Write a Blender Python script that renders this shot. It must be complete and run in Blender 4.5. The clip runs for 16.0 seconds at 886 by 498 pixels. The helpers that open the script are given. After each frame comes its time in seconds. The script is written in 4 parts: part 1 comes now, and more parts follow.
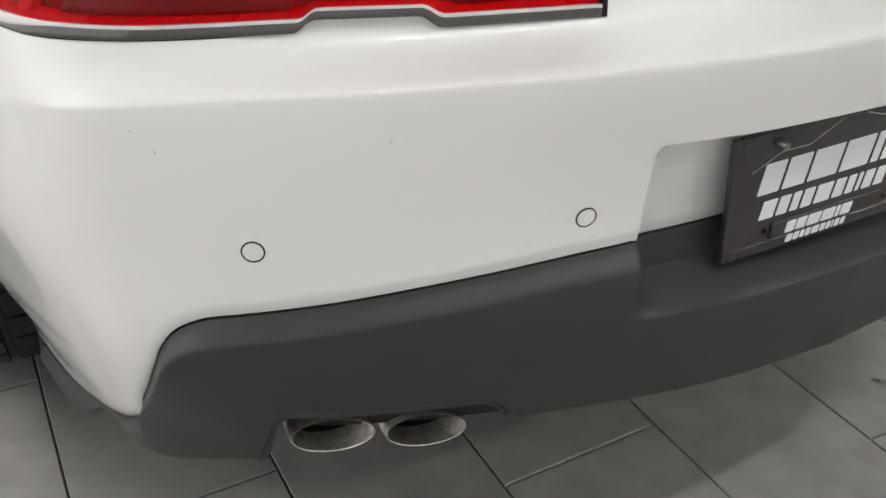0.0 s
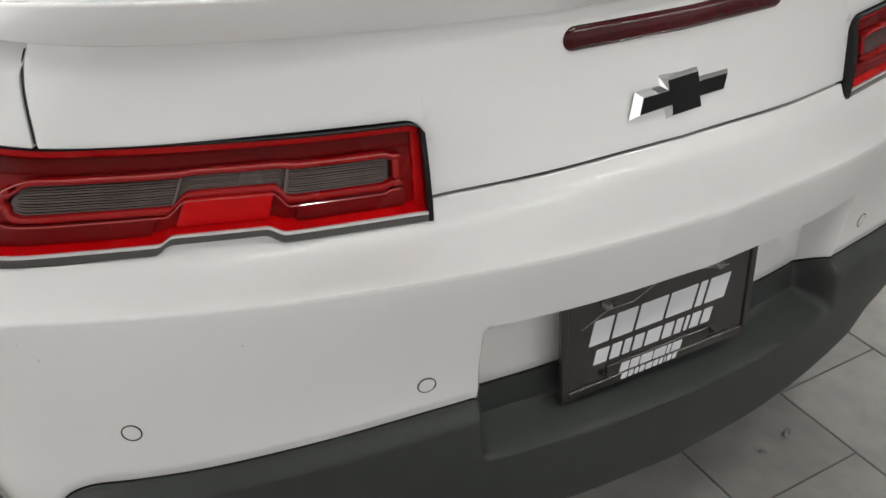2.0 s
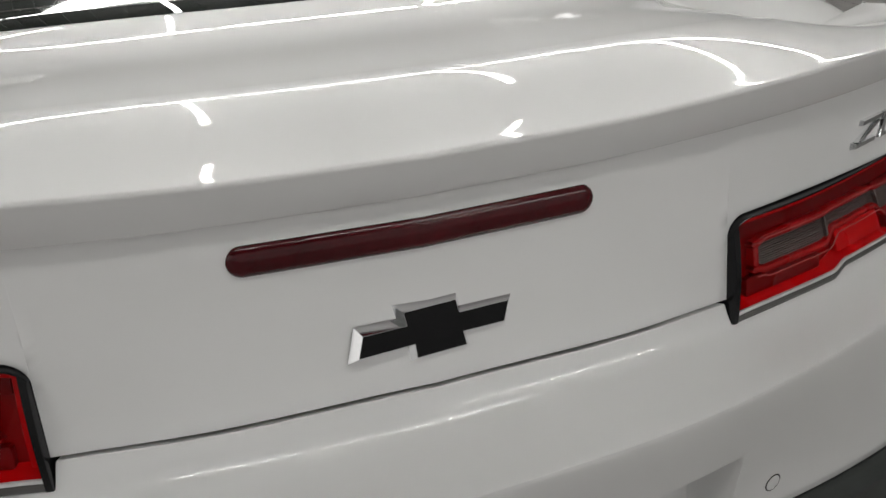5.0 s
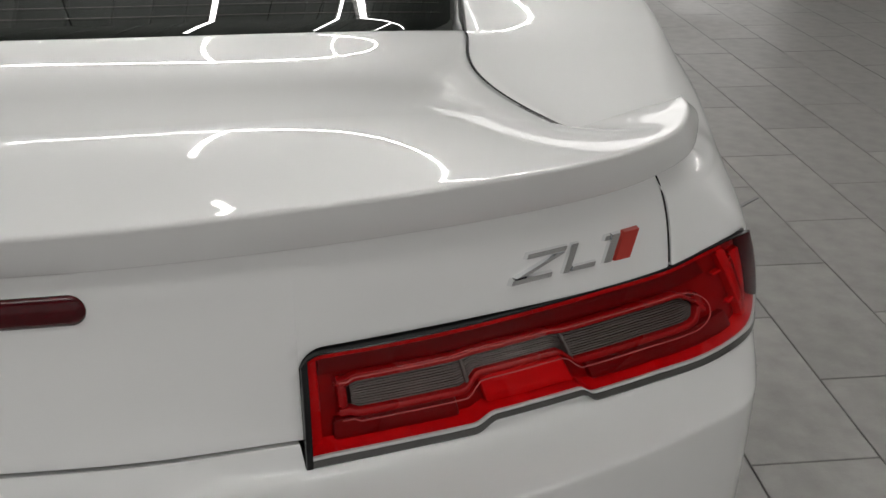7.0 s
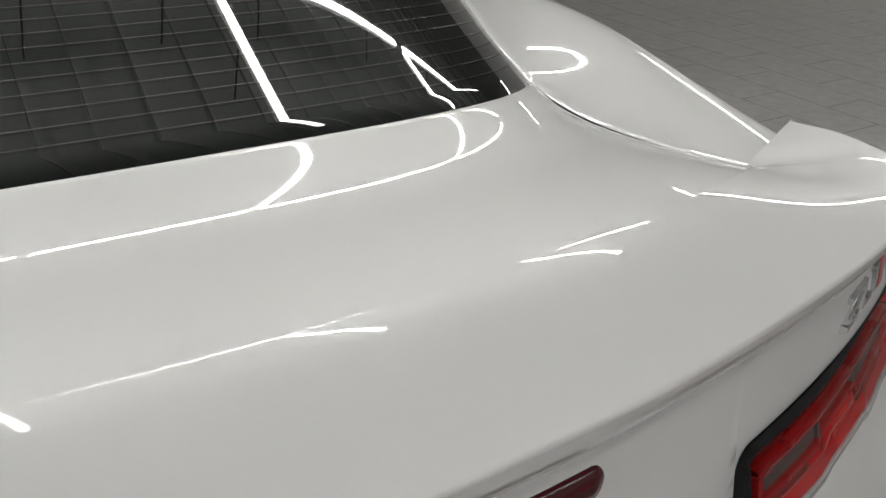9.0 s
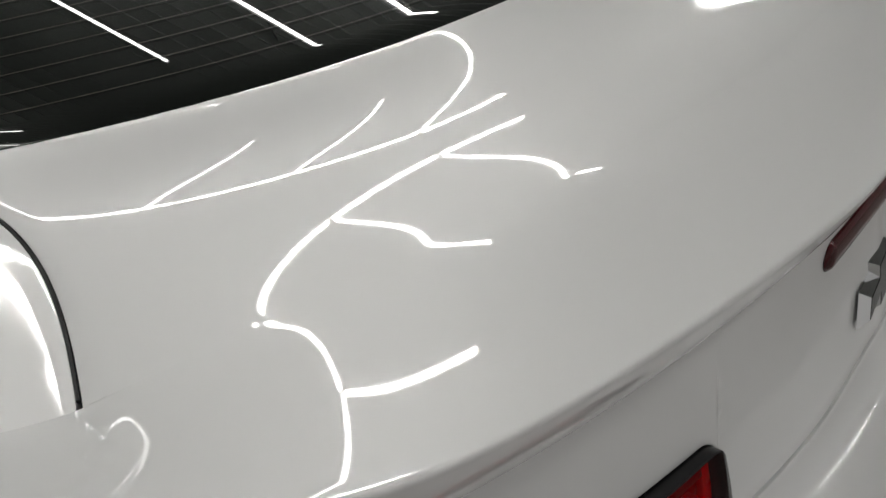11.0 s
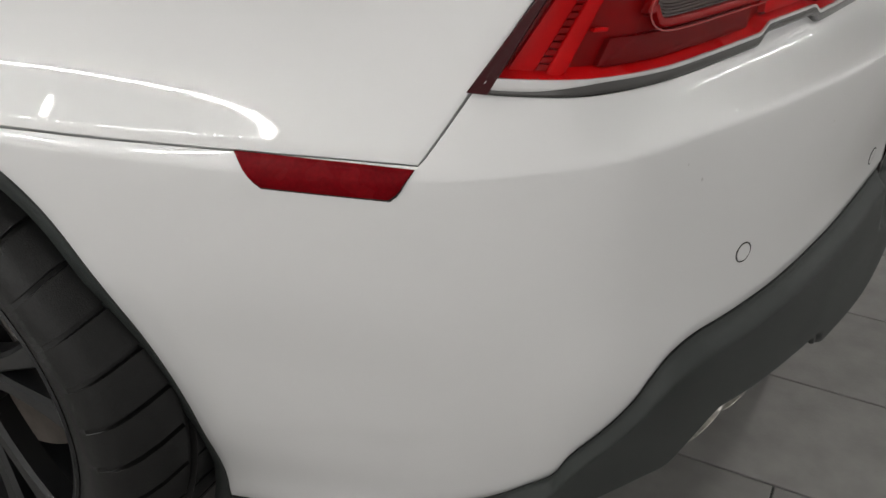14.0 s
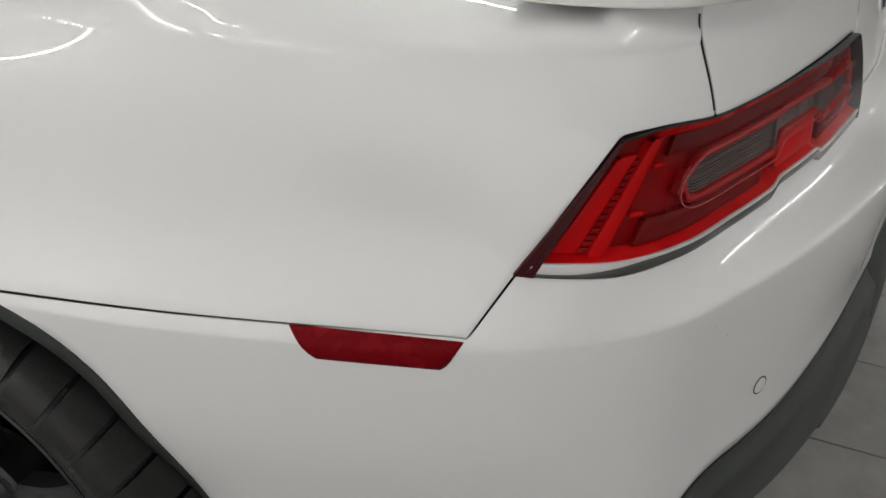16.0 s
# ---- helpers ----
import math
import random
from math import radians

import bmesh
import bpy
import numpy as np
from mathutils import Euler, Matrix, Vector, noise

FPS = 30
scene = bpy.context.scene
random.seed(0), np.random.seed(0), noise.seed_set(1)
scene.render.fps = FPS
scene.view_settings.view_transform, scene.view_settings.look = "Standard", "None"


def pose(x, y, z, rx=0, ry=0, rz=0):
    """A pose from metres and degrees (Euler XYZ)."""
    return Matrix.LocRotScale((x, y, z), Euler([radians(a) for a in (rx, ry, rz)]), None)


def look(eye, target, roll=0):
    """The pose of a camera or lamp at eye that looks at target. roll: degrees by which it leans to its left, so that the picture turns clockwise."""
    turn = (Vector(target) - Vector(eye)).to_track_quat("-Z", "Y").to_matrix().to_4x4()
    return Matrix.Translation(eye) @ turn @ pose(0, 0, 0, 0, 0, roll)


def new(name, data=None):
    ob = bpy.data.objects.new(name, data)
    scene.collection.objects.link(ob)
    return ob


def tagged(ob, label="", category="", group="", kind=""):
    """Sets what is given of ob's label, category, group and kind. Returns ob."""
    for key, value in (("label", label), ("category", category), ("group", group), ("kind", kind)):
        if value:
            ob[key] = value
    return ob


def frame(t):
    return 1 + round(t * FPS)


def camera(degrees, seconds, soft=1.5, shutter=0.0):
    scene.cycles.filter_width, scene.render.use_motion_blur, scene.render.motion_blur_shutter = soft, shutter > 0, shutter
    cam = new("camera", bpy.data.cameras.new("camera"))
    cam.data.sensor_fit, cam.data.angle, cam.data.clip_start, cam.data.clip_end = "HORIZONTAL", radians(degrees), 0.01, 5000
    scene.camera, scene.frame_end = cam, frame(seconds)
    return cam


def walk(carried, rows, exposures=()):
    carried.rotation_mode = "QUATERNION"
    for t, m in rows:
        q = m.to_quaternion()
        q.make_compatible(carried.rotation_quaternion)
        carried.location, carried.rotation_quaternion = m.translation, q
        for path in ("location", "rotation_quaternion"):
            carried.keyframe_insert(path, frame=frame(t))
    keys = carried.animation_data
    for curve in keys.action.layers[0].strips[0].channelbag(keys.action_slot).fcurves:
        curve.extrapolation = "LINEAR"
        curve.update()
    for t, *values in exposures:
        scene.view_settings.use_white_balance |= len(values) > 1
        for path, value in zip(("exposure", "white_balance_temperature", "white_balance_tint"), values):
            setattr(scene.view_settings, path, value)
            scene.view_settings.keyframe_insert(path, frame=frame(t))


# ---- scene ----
# camera
cam = camera(52.46, 16.0)
PATH = [
    (0.0, pose(-0.8979, -0.5980, 1.1137, 57.151, -1.247, -28.589)),
    (0.5, pose(-0.8625, -0.6154, 1.0981, 57.276, -0.802, -29.370)),
    (1.0, pose(-0.7946, -0.6483, 1.1269, 57.467, -0.389, -29.983)),
    (1.5, pose(-0.7552, -0.6767, 1.2429, 56.958, -0.435, -29.973)),
    (2.0, pose(-0.7677, -0.6747, 1.3675, 56.379, -0.541, -29.888)),
    (2.5, pose(-0.7783, -0.6622, 1.4039, 59.996, -0.557, -29.814)),
    (3.0, pose(-0.7331, -0.6353, 1.3646, 61.503, -0.558, -29.742)),
    (3.5, pose(-0.6330, -0.5954, 1.3496, 62.028, -0.406, -29.586)),
    (3.7, pose(-0.5735, -0.5772, 1.3465, 62.200, -0.281, -29.324)),
    (5.8, pose(0.0508, -0.6069, 1.3670, 62.630, 1.046, -12.319)),
    (6.0, pose(0.1331, -0.5838, 1.3705, 62.019, 0.489, -10.758)),
    (6.5, pose(0.3253, -0.5764, 1.3852, 62.146, 1.280, -7.328)),
    (7.0, pose(0.4081, -0.5751, 1.4029, 62.215, -0.061, -5.298)),
    (7.5, pose(0.3799, -0.5411, 1.4091, 62.105, -0.302, -4.940)),
    (8.0, pose(0.2334, -0.4280, 1.4635, 62.066, -0.878, -7.006)),
    (8.2, pose(0.1551, -0.4047, 1.4816, 61.705, -0.579, -11.613)),
    (8.5, pose(0.0171, -0.3489, 1.4583, 62.423, -1.446, -21.035)),
    (8.7, pose(-0.0715, -0.3031, 1.4423, 62.664, -2.147, -26.324)),
    (11.0, pose(-0.8435, -0.0223, 1.3797, 59.839, 0.587, -54.634)),
    (11.5, pose(-0.9946, 0.0456, 1.4138, 56.858, 0.800, -55.739)),
    (12.0, pose(-1.1690, 0.1260, 1.4020, 57.850, -0.450, -58.200)),
    (12.5, pose(-1.3423, 0.1157, 1.4192, 58.868, -0.772, -59.405)),
    (13.0, pose(-1.4919, 0.0708, 1.3588, 60.044, -0.419, -59.853)),
    (13.2, pose(-1.5226, 0.0600, 1.3197, 60.273, -0.836, -60.130)),
    (13.5, pose(-1.5501, 0.0419, 1.2557, 60.098, -0.707, -60.782)),
    (14.0, pose(-1.5664, 0.0275, 1.1069, 59.964, -0.786, -62.560)),
    (14.2, pose(-1.5661, 0.0243, 1.0540, 60.461, -0.733, -63.223)),
    (14.5, pose(-1.5641, 0.0299, 1.0253, 60.321, -0.639, -64.071)),
    (15.0, pose(-1.5769, 0.0507, 1.0776, 60.475, -0.622, -65.431)),
    (15.5, pose(-1.5834, 0.0748, 1.2134, 58.946, -0.546, -65.575)),
    (16.0, pose(-1.5628, 0.1291, 1.2941, 58.543, -0.464, -66.022)),
]
EXPOSURES = [(0, 0.3), (1, 0.17), (2, -0.04), (2.5, -0.34), (3.5, -0.5), (6, -0.72), (7, -0.68), (8.5, -0.78), (11.5, -1.08), (12.5, -1.1), (13.5, -0.85), (14.5, -0.1), (15, -0.08), (16, -0.55)]
walk(cam, PATH, EXPOSURES)

# world and light
world = bpy.data.worlds.new("world")
scene.world = world
world.use_nodes = True
world.node_tree.nodes["Background"].inputs[0].default_value = (0.8, 0.78, 0.75, 1)
world.node_tree.nodes["Background"].inputs[1].default_value = 0.15
TUBE_POWER = 84.0
CEILING_Z = 3.1
# ceiling tubes: ends in plan
TUBES = []
for x0, x1 in ((-3.7, -2.47), (-2.44, -1.21), (-1.18, 0.16), (0.20, 1.12), (1.16, 2.43), (2.49, 3.7)):
    TUBES.append(((x0, 2.913), (x1, 2.913)))
for x in (-2.455, -0.055, 1.140, 2.460):
    TUBES.append(((x, 1.45), (x, 2.87)))
for x in (-1.2, 0.0):
    TUBES.append(((x, -0.95), (x + 1.15, -0.95)))
for x in (0.9, 2.1, 3.3):
    TUBES.append(((x, -2.7), (x + 1.15, -2.7)))
for y in (2.4, 3.6, 4.8):
    TUBES.append(((7.5, y), (7.5, y + 1.2)))
for y in (0.8, 2.0, 3.2):
    TUBES.append(((-4.25, y), (-4.25, y + 1.17)))


def window_light(place, target, width, height, power):
    """Daylight that comes in through a glazed shop front."""
    lamp = bpy.data.lights.new("daylight", "AREA")
    lamp.shape, lamp.size, lamp.size_y, lamp.energy, lamp.color = "RECTANGLE", width, height, power, (1.0, 0.975, 0.945)
    ob = new("daylight", lamp)
    ob.matrix_world = look(place, target)


window_light((0.3, -3.97, 1.67), (0.3, 0, 1.67), 8.4, 2.74, 38)
window_light((2.0, 12.15, 1.55), (2.0, 0, 1.55), 9.0, 2.5, 150)
window_light((-4.47, 1.2, 1.55), (0, 1.2, 1.55), 9.0, 2.5, 85)


# ---------------------------------------------------------------- materials
def material(name, color, rough=0.5, metal=0.0, coat=0.0, noise_scale=0.0, noise_amount=0.0, bump=0.0,
             bump_scale=200.0, emit=0.0, vary=0.0, spec=0.5):
    m = bpy.data.materials.new(name)
    m.use_nodes = True
    nt = m.node_tree
    b = nt.nodes["Principled BSDF"]
    b.inputs["Base Color"].default_value = (*color, 1)
    b.inputs["Roughness"].default_value = rough
    b.inputs["Metallic"].default_value = metal
    b.inputs["Coat Weight"].default_value = coat
    b.inputs["Coat Roughness"].default_value = 0.03
    b.inputs["Specular IOR Level"].default_value = spec
    tc = nt.nodes.new("ShaderNodeTexCoord")
    if noise_scale:
        fine = nt.nodes.new("ShaderNodeTexNoise")
        fine.inputs["Scale"].default_value = noise_scale
        fine.inputs["Detail"].default_value = 6
        coarse = nt.nodes.new("ShaderNodeTexNoise")
        coarse.inputs["Scale"].default_value = noise_scale * 0.11
        nt.links.new(tc.outputs["Object"], fine.inputs["Vector"])
        nt.links.new(tc.outputs["Object"], coarse.inputs["Vector"])
        add = nt.nodes.new("ShaderNodeMath")
        add.operation = "ADD"
        nt.links.new(fine.outputs["Fac"], add.inputs[0])
        nt.links.new(coarse.outputs["Fac"], add.inputs[1])
        value = nt.nodes.new("ShaderNodeMapRange")
        value.inputs["From Min"].default_value = 0.6
        value.inputs["From Max"].default_value = 1.4
        value.inputs["To Min"].default_value = 1 - noise_amount
        value.inputs["To Max"].default_value = 1 + noise_amount
        nt.links.new(add.outputs[0], value.inputs["Value"])
        hsv = nt.nodes.new("ShaderNodeHueSaturation")
        hsv.inputs["Color"].default_value = (*color, 1)
        nt.links.new(value.outputs[0], hsv.inputs["Value"])
        last = hsv.outputs["Color"]
        if vary:
            info = nt.nodes.new("ShaderNodeObjectInfo")
            rnd = nt.nodes.new("ShaderNodeMapRange")
            rnd.inputs["To Min"].default_value = 1 - vary
            rnd.inputs["To Max"].default_value = 1 + vary
            nt.links.new(info.outputs["Random"], rnd.inputs["Value"])
            h2 = nt.nodes.new("ShaderNodeHueSaturation")
            nt.links.new(last, h2.inputs["Color"])
            nt.links.new(rnd.outputs[0], h2.inputs["Value"])
            last = h2.outputs["Color"]
        nt.links.new(last, b.inputs["Base Color"])
        rr = nt.nodes.new("ShaderNodeMapRange")
        rr.inputs["From Min"].default_value = 0.3
        rr.inputs["From Max"].default_value = 0.7
        rr.inputs["To Min"].default_value = max(0.02, rough - 0.08)
        rr.inputs["To Max"].default_value = min(1, rough + 0.08)
        nt.links.new(coarse.outputs["Fac"], rr.inputs["Value"])
        nt.links.new(rr.outputs[0], b.inputs["Roughness"])
    if bump:
        bn = nt.nodes.new("ShaderNodeTexNoise")
        bn.inputs["Scale"].default_value = bump_scale
        bn.inputs["Detail"].default_value = 4
        nt.links.new(tc.outputs["Object"], bn.inputs["Vector"])
        bu = nt.nodes.new("ShaderNodeBump")
        bu.inputs["Strength"].default_value = bump
        bu.inputs["Distance"].default_value = 0.001
        nt.links.new(bn.outputs["Fac"], bu.inputs["Height"])
        nt.links.new(bu.outputs["Normal"], b.inputs["Normal"])
    if emit:
        b.inputs["Emission Color"].default_value = (*color, 1)
        b.inputs["Emission Strength"].default_value = emit
    return m


def clear_plastic(name, tint=(1, 1, 1)):
    """Clear lens plastic: see-through, with a glossy face."""
    m = bpy.data.materials.new(name)
    m.use_nodes = True
    nt = m.node_tree
    nt.nodes.remove(nt.nodes["Principled BSDF"])
    out = nt.nodes["Material Output"]
    tr = nt.nodes.new("ShaderNodeBsdfTransparent")
    tr.inputs["Color"].default_value = (*tint, 1)
    gl = nt.nodes.new("ShaderNodeBsdfGlossy")
    gl.inputs["Roughness"].default_value = 0.02
    fr = nt.nodes.new("ShaderNodeFresnel")
    fr.inputs["IOR"].default_value = 1.16
    mix = nt.nodes.new("ShaderNodeMixShader")
    nt.links.new(fr.outputs[0], mix.inputs[0])
    nt.links.new(tr.outputs[0], mix.inputs[1])
    nt.links.new(gl.outputs[0], mix.inputs[2])
    nt.links.new(mix.outputs[0], out.inputs["Surface"])
    return m


PAINT = material("white_paint", (0.80, 0.80, 0.80), 0.4, coat=1.0, bump=0.012, bump_scale=420)
GREY = material("grey_plastic", (0.030, 0.035, 0.033), 0.5, noise_scale=30, noise_amount=0.2, bump=0.35, bump_scale=900)
BLACK = material("black_gap", (0.006, 0.006, 0.006), 0.7)
GLOSS_BLACK = material("gloss_black", (0.005, 0.005, 0.006), 0.25, spec=0.25)
RUBBER = material("rubber", (0.008, 0.008, 0.008), 0.45, spec=0.4, noise_scale=40, noise_amount=0.35, bump=0.4, bump_scale=500)
LINER = material("liner", (0.012, 0.012, 0.012), 0.8, noise_scale=20, noise_amount=0.2)
RIM = material("dark_alloy", (0.011, 0.0115, 0.0125), 0.35, metal=0.2, coat=0.2, noise_scale=15, noise_amount=0.1)
CHROME = material("chrome", (0.85, 0.86, 0.87), 0.08, metal=1.0)
STEEL = material("exhaust_steel", (0.62, 0.60, 0.56), 0.34, metal=0.82, noise_scale=110, noise_amount=0.55, bump=0.35, bump_scale=260)
SOOT = material("soot", (0.004, 0.004, 0.004), 0.95, noise_scale=40, noise_amount=0.4)
RED_BRIGHT = material("red_reflector", (0.60, 0.002, 0.004), 0.3, metal=0.0, noise_scale=60, noise_amount=0.1, spec=0.1)
RED_DARK = material("dark_red", (0.14, 0.0006, 0.0014), 0.3, metal=0.0, noise_scale=30, noise_amount=0.15, spec=0.1)
RED_MARK = material("red_marker", (0.17, 0.002, 0.005), 0.25, noise_scale=260, noise_amount=0.3, spec=0.06)
RED_BADGE = material("red_badge", (0.42, 0.03, 0.02), 0.3, coat=0.6)
SMOKE = material("smoke_window", (0.13, 0.105, 0.10), 0.22, metal=0.3, noise_scale=50, noise_amount=0.2)
SMOKE_DEEP = material("smoke_back", (0.025, 0.008, 0.008), 0.5, spec=0.1)
SILVER = material("silver_strip", (0.66, 0.65, 0.65), 0.25, metal=0.1, coat=0.5)
PLATE = material("plate_black", (0.022, 0.018, 0.018), 0.28, coat=0.4, noise_scale=25, noise_amount=0.15)
PRINT = material("plate_print", (0.72, 0.73, 0.76), 0.4)
LENS = clear_plastic("clear_lens")
GLASS = material("tinted_glass", (0.006, 0.008, 0.0065), 0.02)
HEATER = material("heater_line", (0.035, 0.024, 0.017), 0.5)
TILE = material("floor_tile", (0.30, 0.291, 0.281), 0.36, noise_scale=14, noise_amount=0.24, bump=0.3, bump_scale=160, vary=0.08)
GROUT = material("grout", (0.05, 0.049, 0.047), 0.9, noise_scale=60, noise_amount=0.2)
WALL = material("wall_paint", (0.84, 0.84, 0.83), 0.7, noise_scale=3, noise_amount=0.04, bump=0.1)
CEIL = material("ceiling_paint", (0.24, 0.245, 0.24), 0.8, noise_scale=3, noise_amount=0.05)
TUBE = material("lit_tube", (1.0, 0.985, 0.95), 0.5, emit=TUBE_POWER)
PAPER = material("torn_label", (0.26, 0.26, 0.26), 0.3, coat=0.5)


# ---------------------------------------------------------------- helpers
def link_mesh(name, bm, mat, parent=None, label="", smooth=True, sharp=40):
    me = bpy.data.meshes.new(name)
    bmesh.ops.recalc_face_normals(bm, faces=bm.faces)
    if smooth:
        for f in bm.faces:
            f.smooth = True
        for e in bm.edges:
            if len(e.link_faces) == 2 and e.calc_face_angle(0) > radians(sharp):
                e.smooth = False
    bm.to_mesh(me)
    bm.free()
    for x in (mat if isinstance(mat, (list, tuple)) else [mat]):
        me.materials.append(x)
    ob = new(name, me)
    if parent:
        ob.parent = parent
    if label:
        ob["label"] = label
    return ob


def part(name, bm, mat, parent, label="", **kw):
    return link_mesh(name, bm, mat, parent, label, **kw)


def spline(points, n):
    """n points evenly spaced along a smooth curve through the points."""
    p = np.array(points, float)
    d = np.r_[0, np.cumsum(np.sqrt(np.linalg.norm(np.diff(p, axis=0), axis=1)) + 1e-9)]
    q = np.vstack([2 * p[0] - p[1], p, 2 * p[-1] - p[-2]])
    k = np.r_[2 * d[0] - d[1], d, 2 * d[-1] - d[-2]]
    out = []
    for i in range(1, len(p)):
        t = np.linspace(k[i], k[i + 1], 24, endpoint=False)[:, None]
        a1 = (k[i] - t) / (k[i] - k[i - 1]) * q[i - 1] + (t - k[i - 1]) / (k[i] - k[i - 1]) * q[i]
        a2 = (k[i + 1] - t) / (k[i + 1] - k[i]) * q[i] + (t - k[i]) / (k[i + 1] - k[i]) * q[i + 1]
        a3 = (k[i + 2] - t) / (k[i + 2] - k[i + 1]) * q[i + 1] + (t - k[i + 1]) / (k[i + 2] - k[i + 1]) * q[i + 2]
        b1 = (k[i + 1] - t) / (k[i + 1] - k[i - 1]) * a1 + (t - k[i - 1]) / (k[i + 1] - k[i - 1]) * a2
        b2 = (k[i + 2] - t) / (k[i + 2] - k[i]) * a2 + (t - k[i]) / (k[i + 2] - k[i]) * a3
        out.append((k[i + 1] - t) / (k[i + 1] - k[i]) * b1 + (t - k[i]) / (k[i + 1] - k[i]) * b2)
    out = np.vstack(out + [p[-1:]])
    if n is None:
        return out
    s = np.r_[0, np.cumsum(np.linalg.norm(np.diff(out, axis=0), axis=1))]
    u = np.linspace(0, s[-1], n)
    return np.stack([np.interp(u, s, out[:, j]) for j in range(out.shape[1])], 1)


def step(x, a, b):
    t = np.clip((np.asarray(x, float) - a) / (b - a), 0, 1)
    return t * t * (3 - 2 * t)


def grid_into(bm, g, mat_index=0, close_u=False):
    """Quads over a grid of places g[i][j]."""
    g = np.asarray(g)
    vs = [[bm.verts.new(p) for p in row] for row in g]
    n, m = g.shape[:2]
    for i in range(n if close_u else n - 1):
        for j in range(m - 1):
            a, b, c, d = vs[i][j], vs[(i + 1) % n][j], vs[(i + 1) % n][j + 1], vs[i][j + 1]
            if (a.co - c.co).length > 1e-7 and (b.co - d.co).length > 1e-7:
                f = bm.faces.new((a, b, c, d))
                f.material_index = mat_index
    return vs


def grid_normals(g, flip=1):
    g = np.asarray(g)
    du = np.gradient(g, axis=0)
    dv = np.gradient(g, axis=1)
    n = np.cross(du, dv)
    n /= np.linalg.norm(n, axis=2, keepdims=True) + 1e-12
    return n * flip


def sheet(bm, g, depth=0.010, edge=0.0012, flip=1, sides="abcd"):
    """A pressed panel: the face over g, with rounded rims that turn in by depth. flip: the way out."""
    g = np.asarray(g)
    n = grid_normals(g, flip)
    grid_into(bm, g)
    rims = {"a": (g[0], n[0], g[0] - g[1]), "b": (g[-1], n[-1], g[-1] - g[-2]),
            "c": (g[:, 0], n[:, 0], g[:, 0] - g[:, 1]), "d": (g[:, -1], n[:, -1], g[:, -1] - g[:, -2])}
    for k in sides:
        p, nn, out = rims[k]
        out = out / (np.linalg.norm(out, axis=1, keepdims=True) + 1e-12)
        rows = [p, p + out * edge * 0.7 - nn * edge * 0.3, p + out * edge - nn * edge, p + out * edge - nn * depth]
        grid_into(bm, np.array(rows))
    bmesh.ops.remove_doubles(bm, verts=bm.verts, dist=1e-6)


def box_into(bm, x0, x1, y0, y1, z0, z1, mat_index=0):
    v = [bm.verts.new((x, y, z)) for x in (x0, x1) for y in (y0, y1) for z in (z0, z1)]
    for q in ((0, 1, 3, 2), (4, 6, 7, 5), (0, 4, 5, 1), (2, 3, 7, 6), (0, 2, 6, 4), (1, 5, 7, 3)):
        f = bm.faces.new([v[i] for i in q])
        f.material_index = mat_index
    return v


def mirror(g):
    """The other half of a grid or line of places."""
    g = np.array(g, float)
    g[..., 0] *= -1
    return g


def tube_into(bm, path, radius, seg=8, cap=True):
    path = [Vector(p) for p in path]
    rings = []
    for i, p in enumerate(path):
        d = (path[min(i + 1, len(path) - 1)] - path[max(i - 1, 0)]).normalized()
        a = d.orthogonal().normalized()
        if rings:
            a = (last_a - d * last_a.dot(d)).normalized()
        last_a = a
        b = d.cross(a)
        rings.append([bm.verts.new(p + (a * math.cos(t) + b * math.sin(t)) * radius)
                      for t in np.linspace(0, 2 * math.pi, seg, endpoint=False)])
    for r0, r1 in zip(rings, rings[1:]):
        for k in range(seg):
            bm.faces.new((r0[k], r0[(k + 1) % seg], r1[(k + 1) % seg], r1[k]))
    if cap:
        bm.faces.new(rings[0])
        bm.faces.new(rings[-1][::-1])


def lathe_into(bm, profile, seg, centre, axis="x"):
    """profile: (along, radius) pairs, turned round an axis through centre."""
    rows = []
    for t in np.linspace(0, 2 * math.pi, seg, endpoint=False):
        c, s = math.cos(t), math.sin(t)
        rows.append([(centre[0] + a, centre[1] + r * c, centre[2] + r * s) if axis == "x" else
                     (centre[0] + r * c, centre[1] + a, centre[2] + r * s) for a, r in profile])
    return grid_into(bm, np.array(rows), close_u=True)


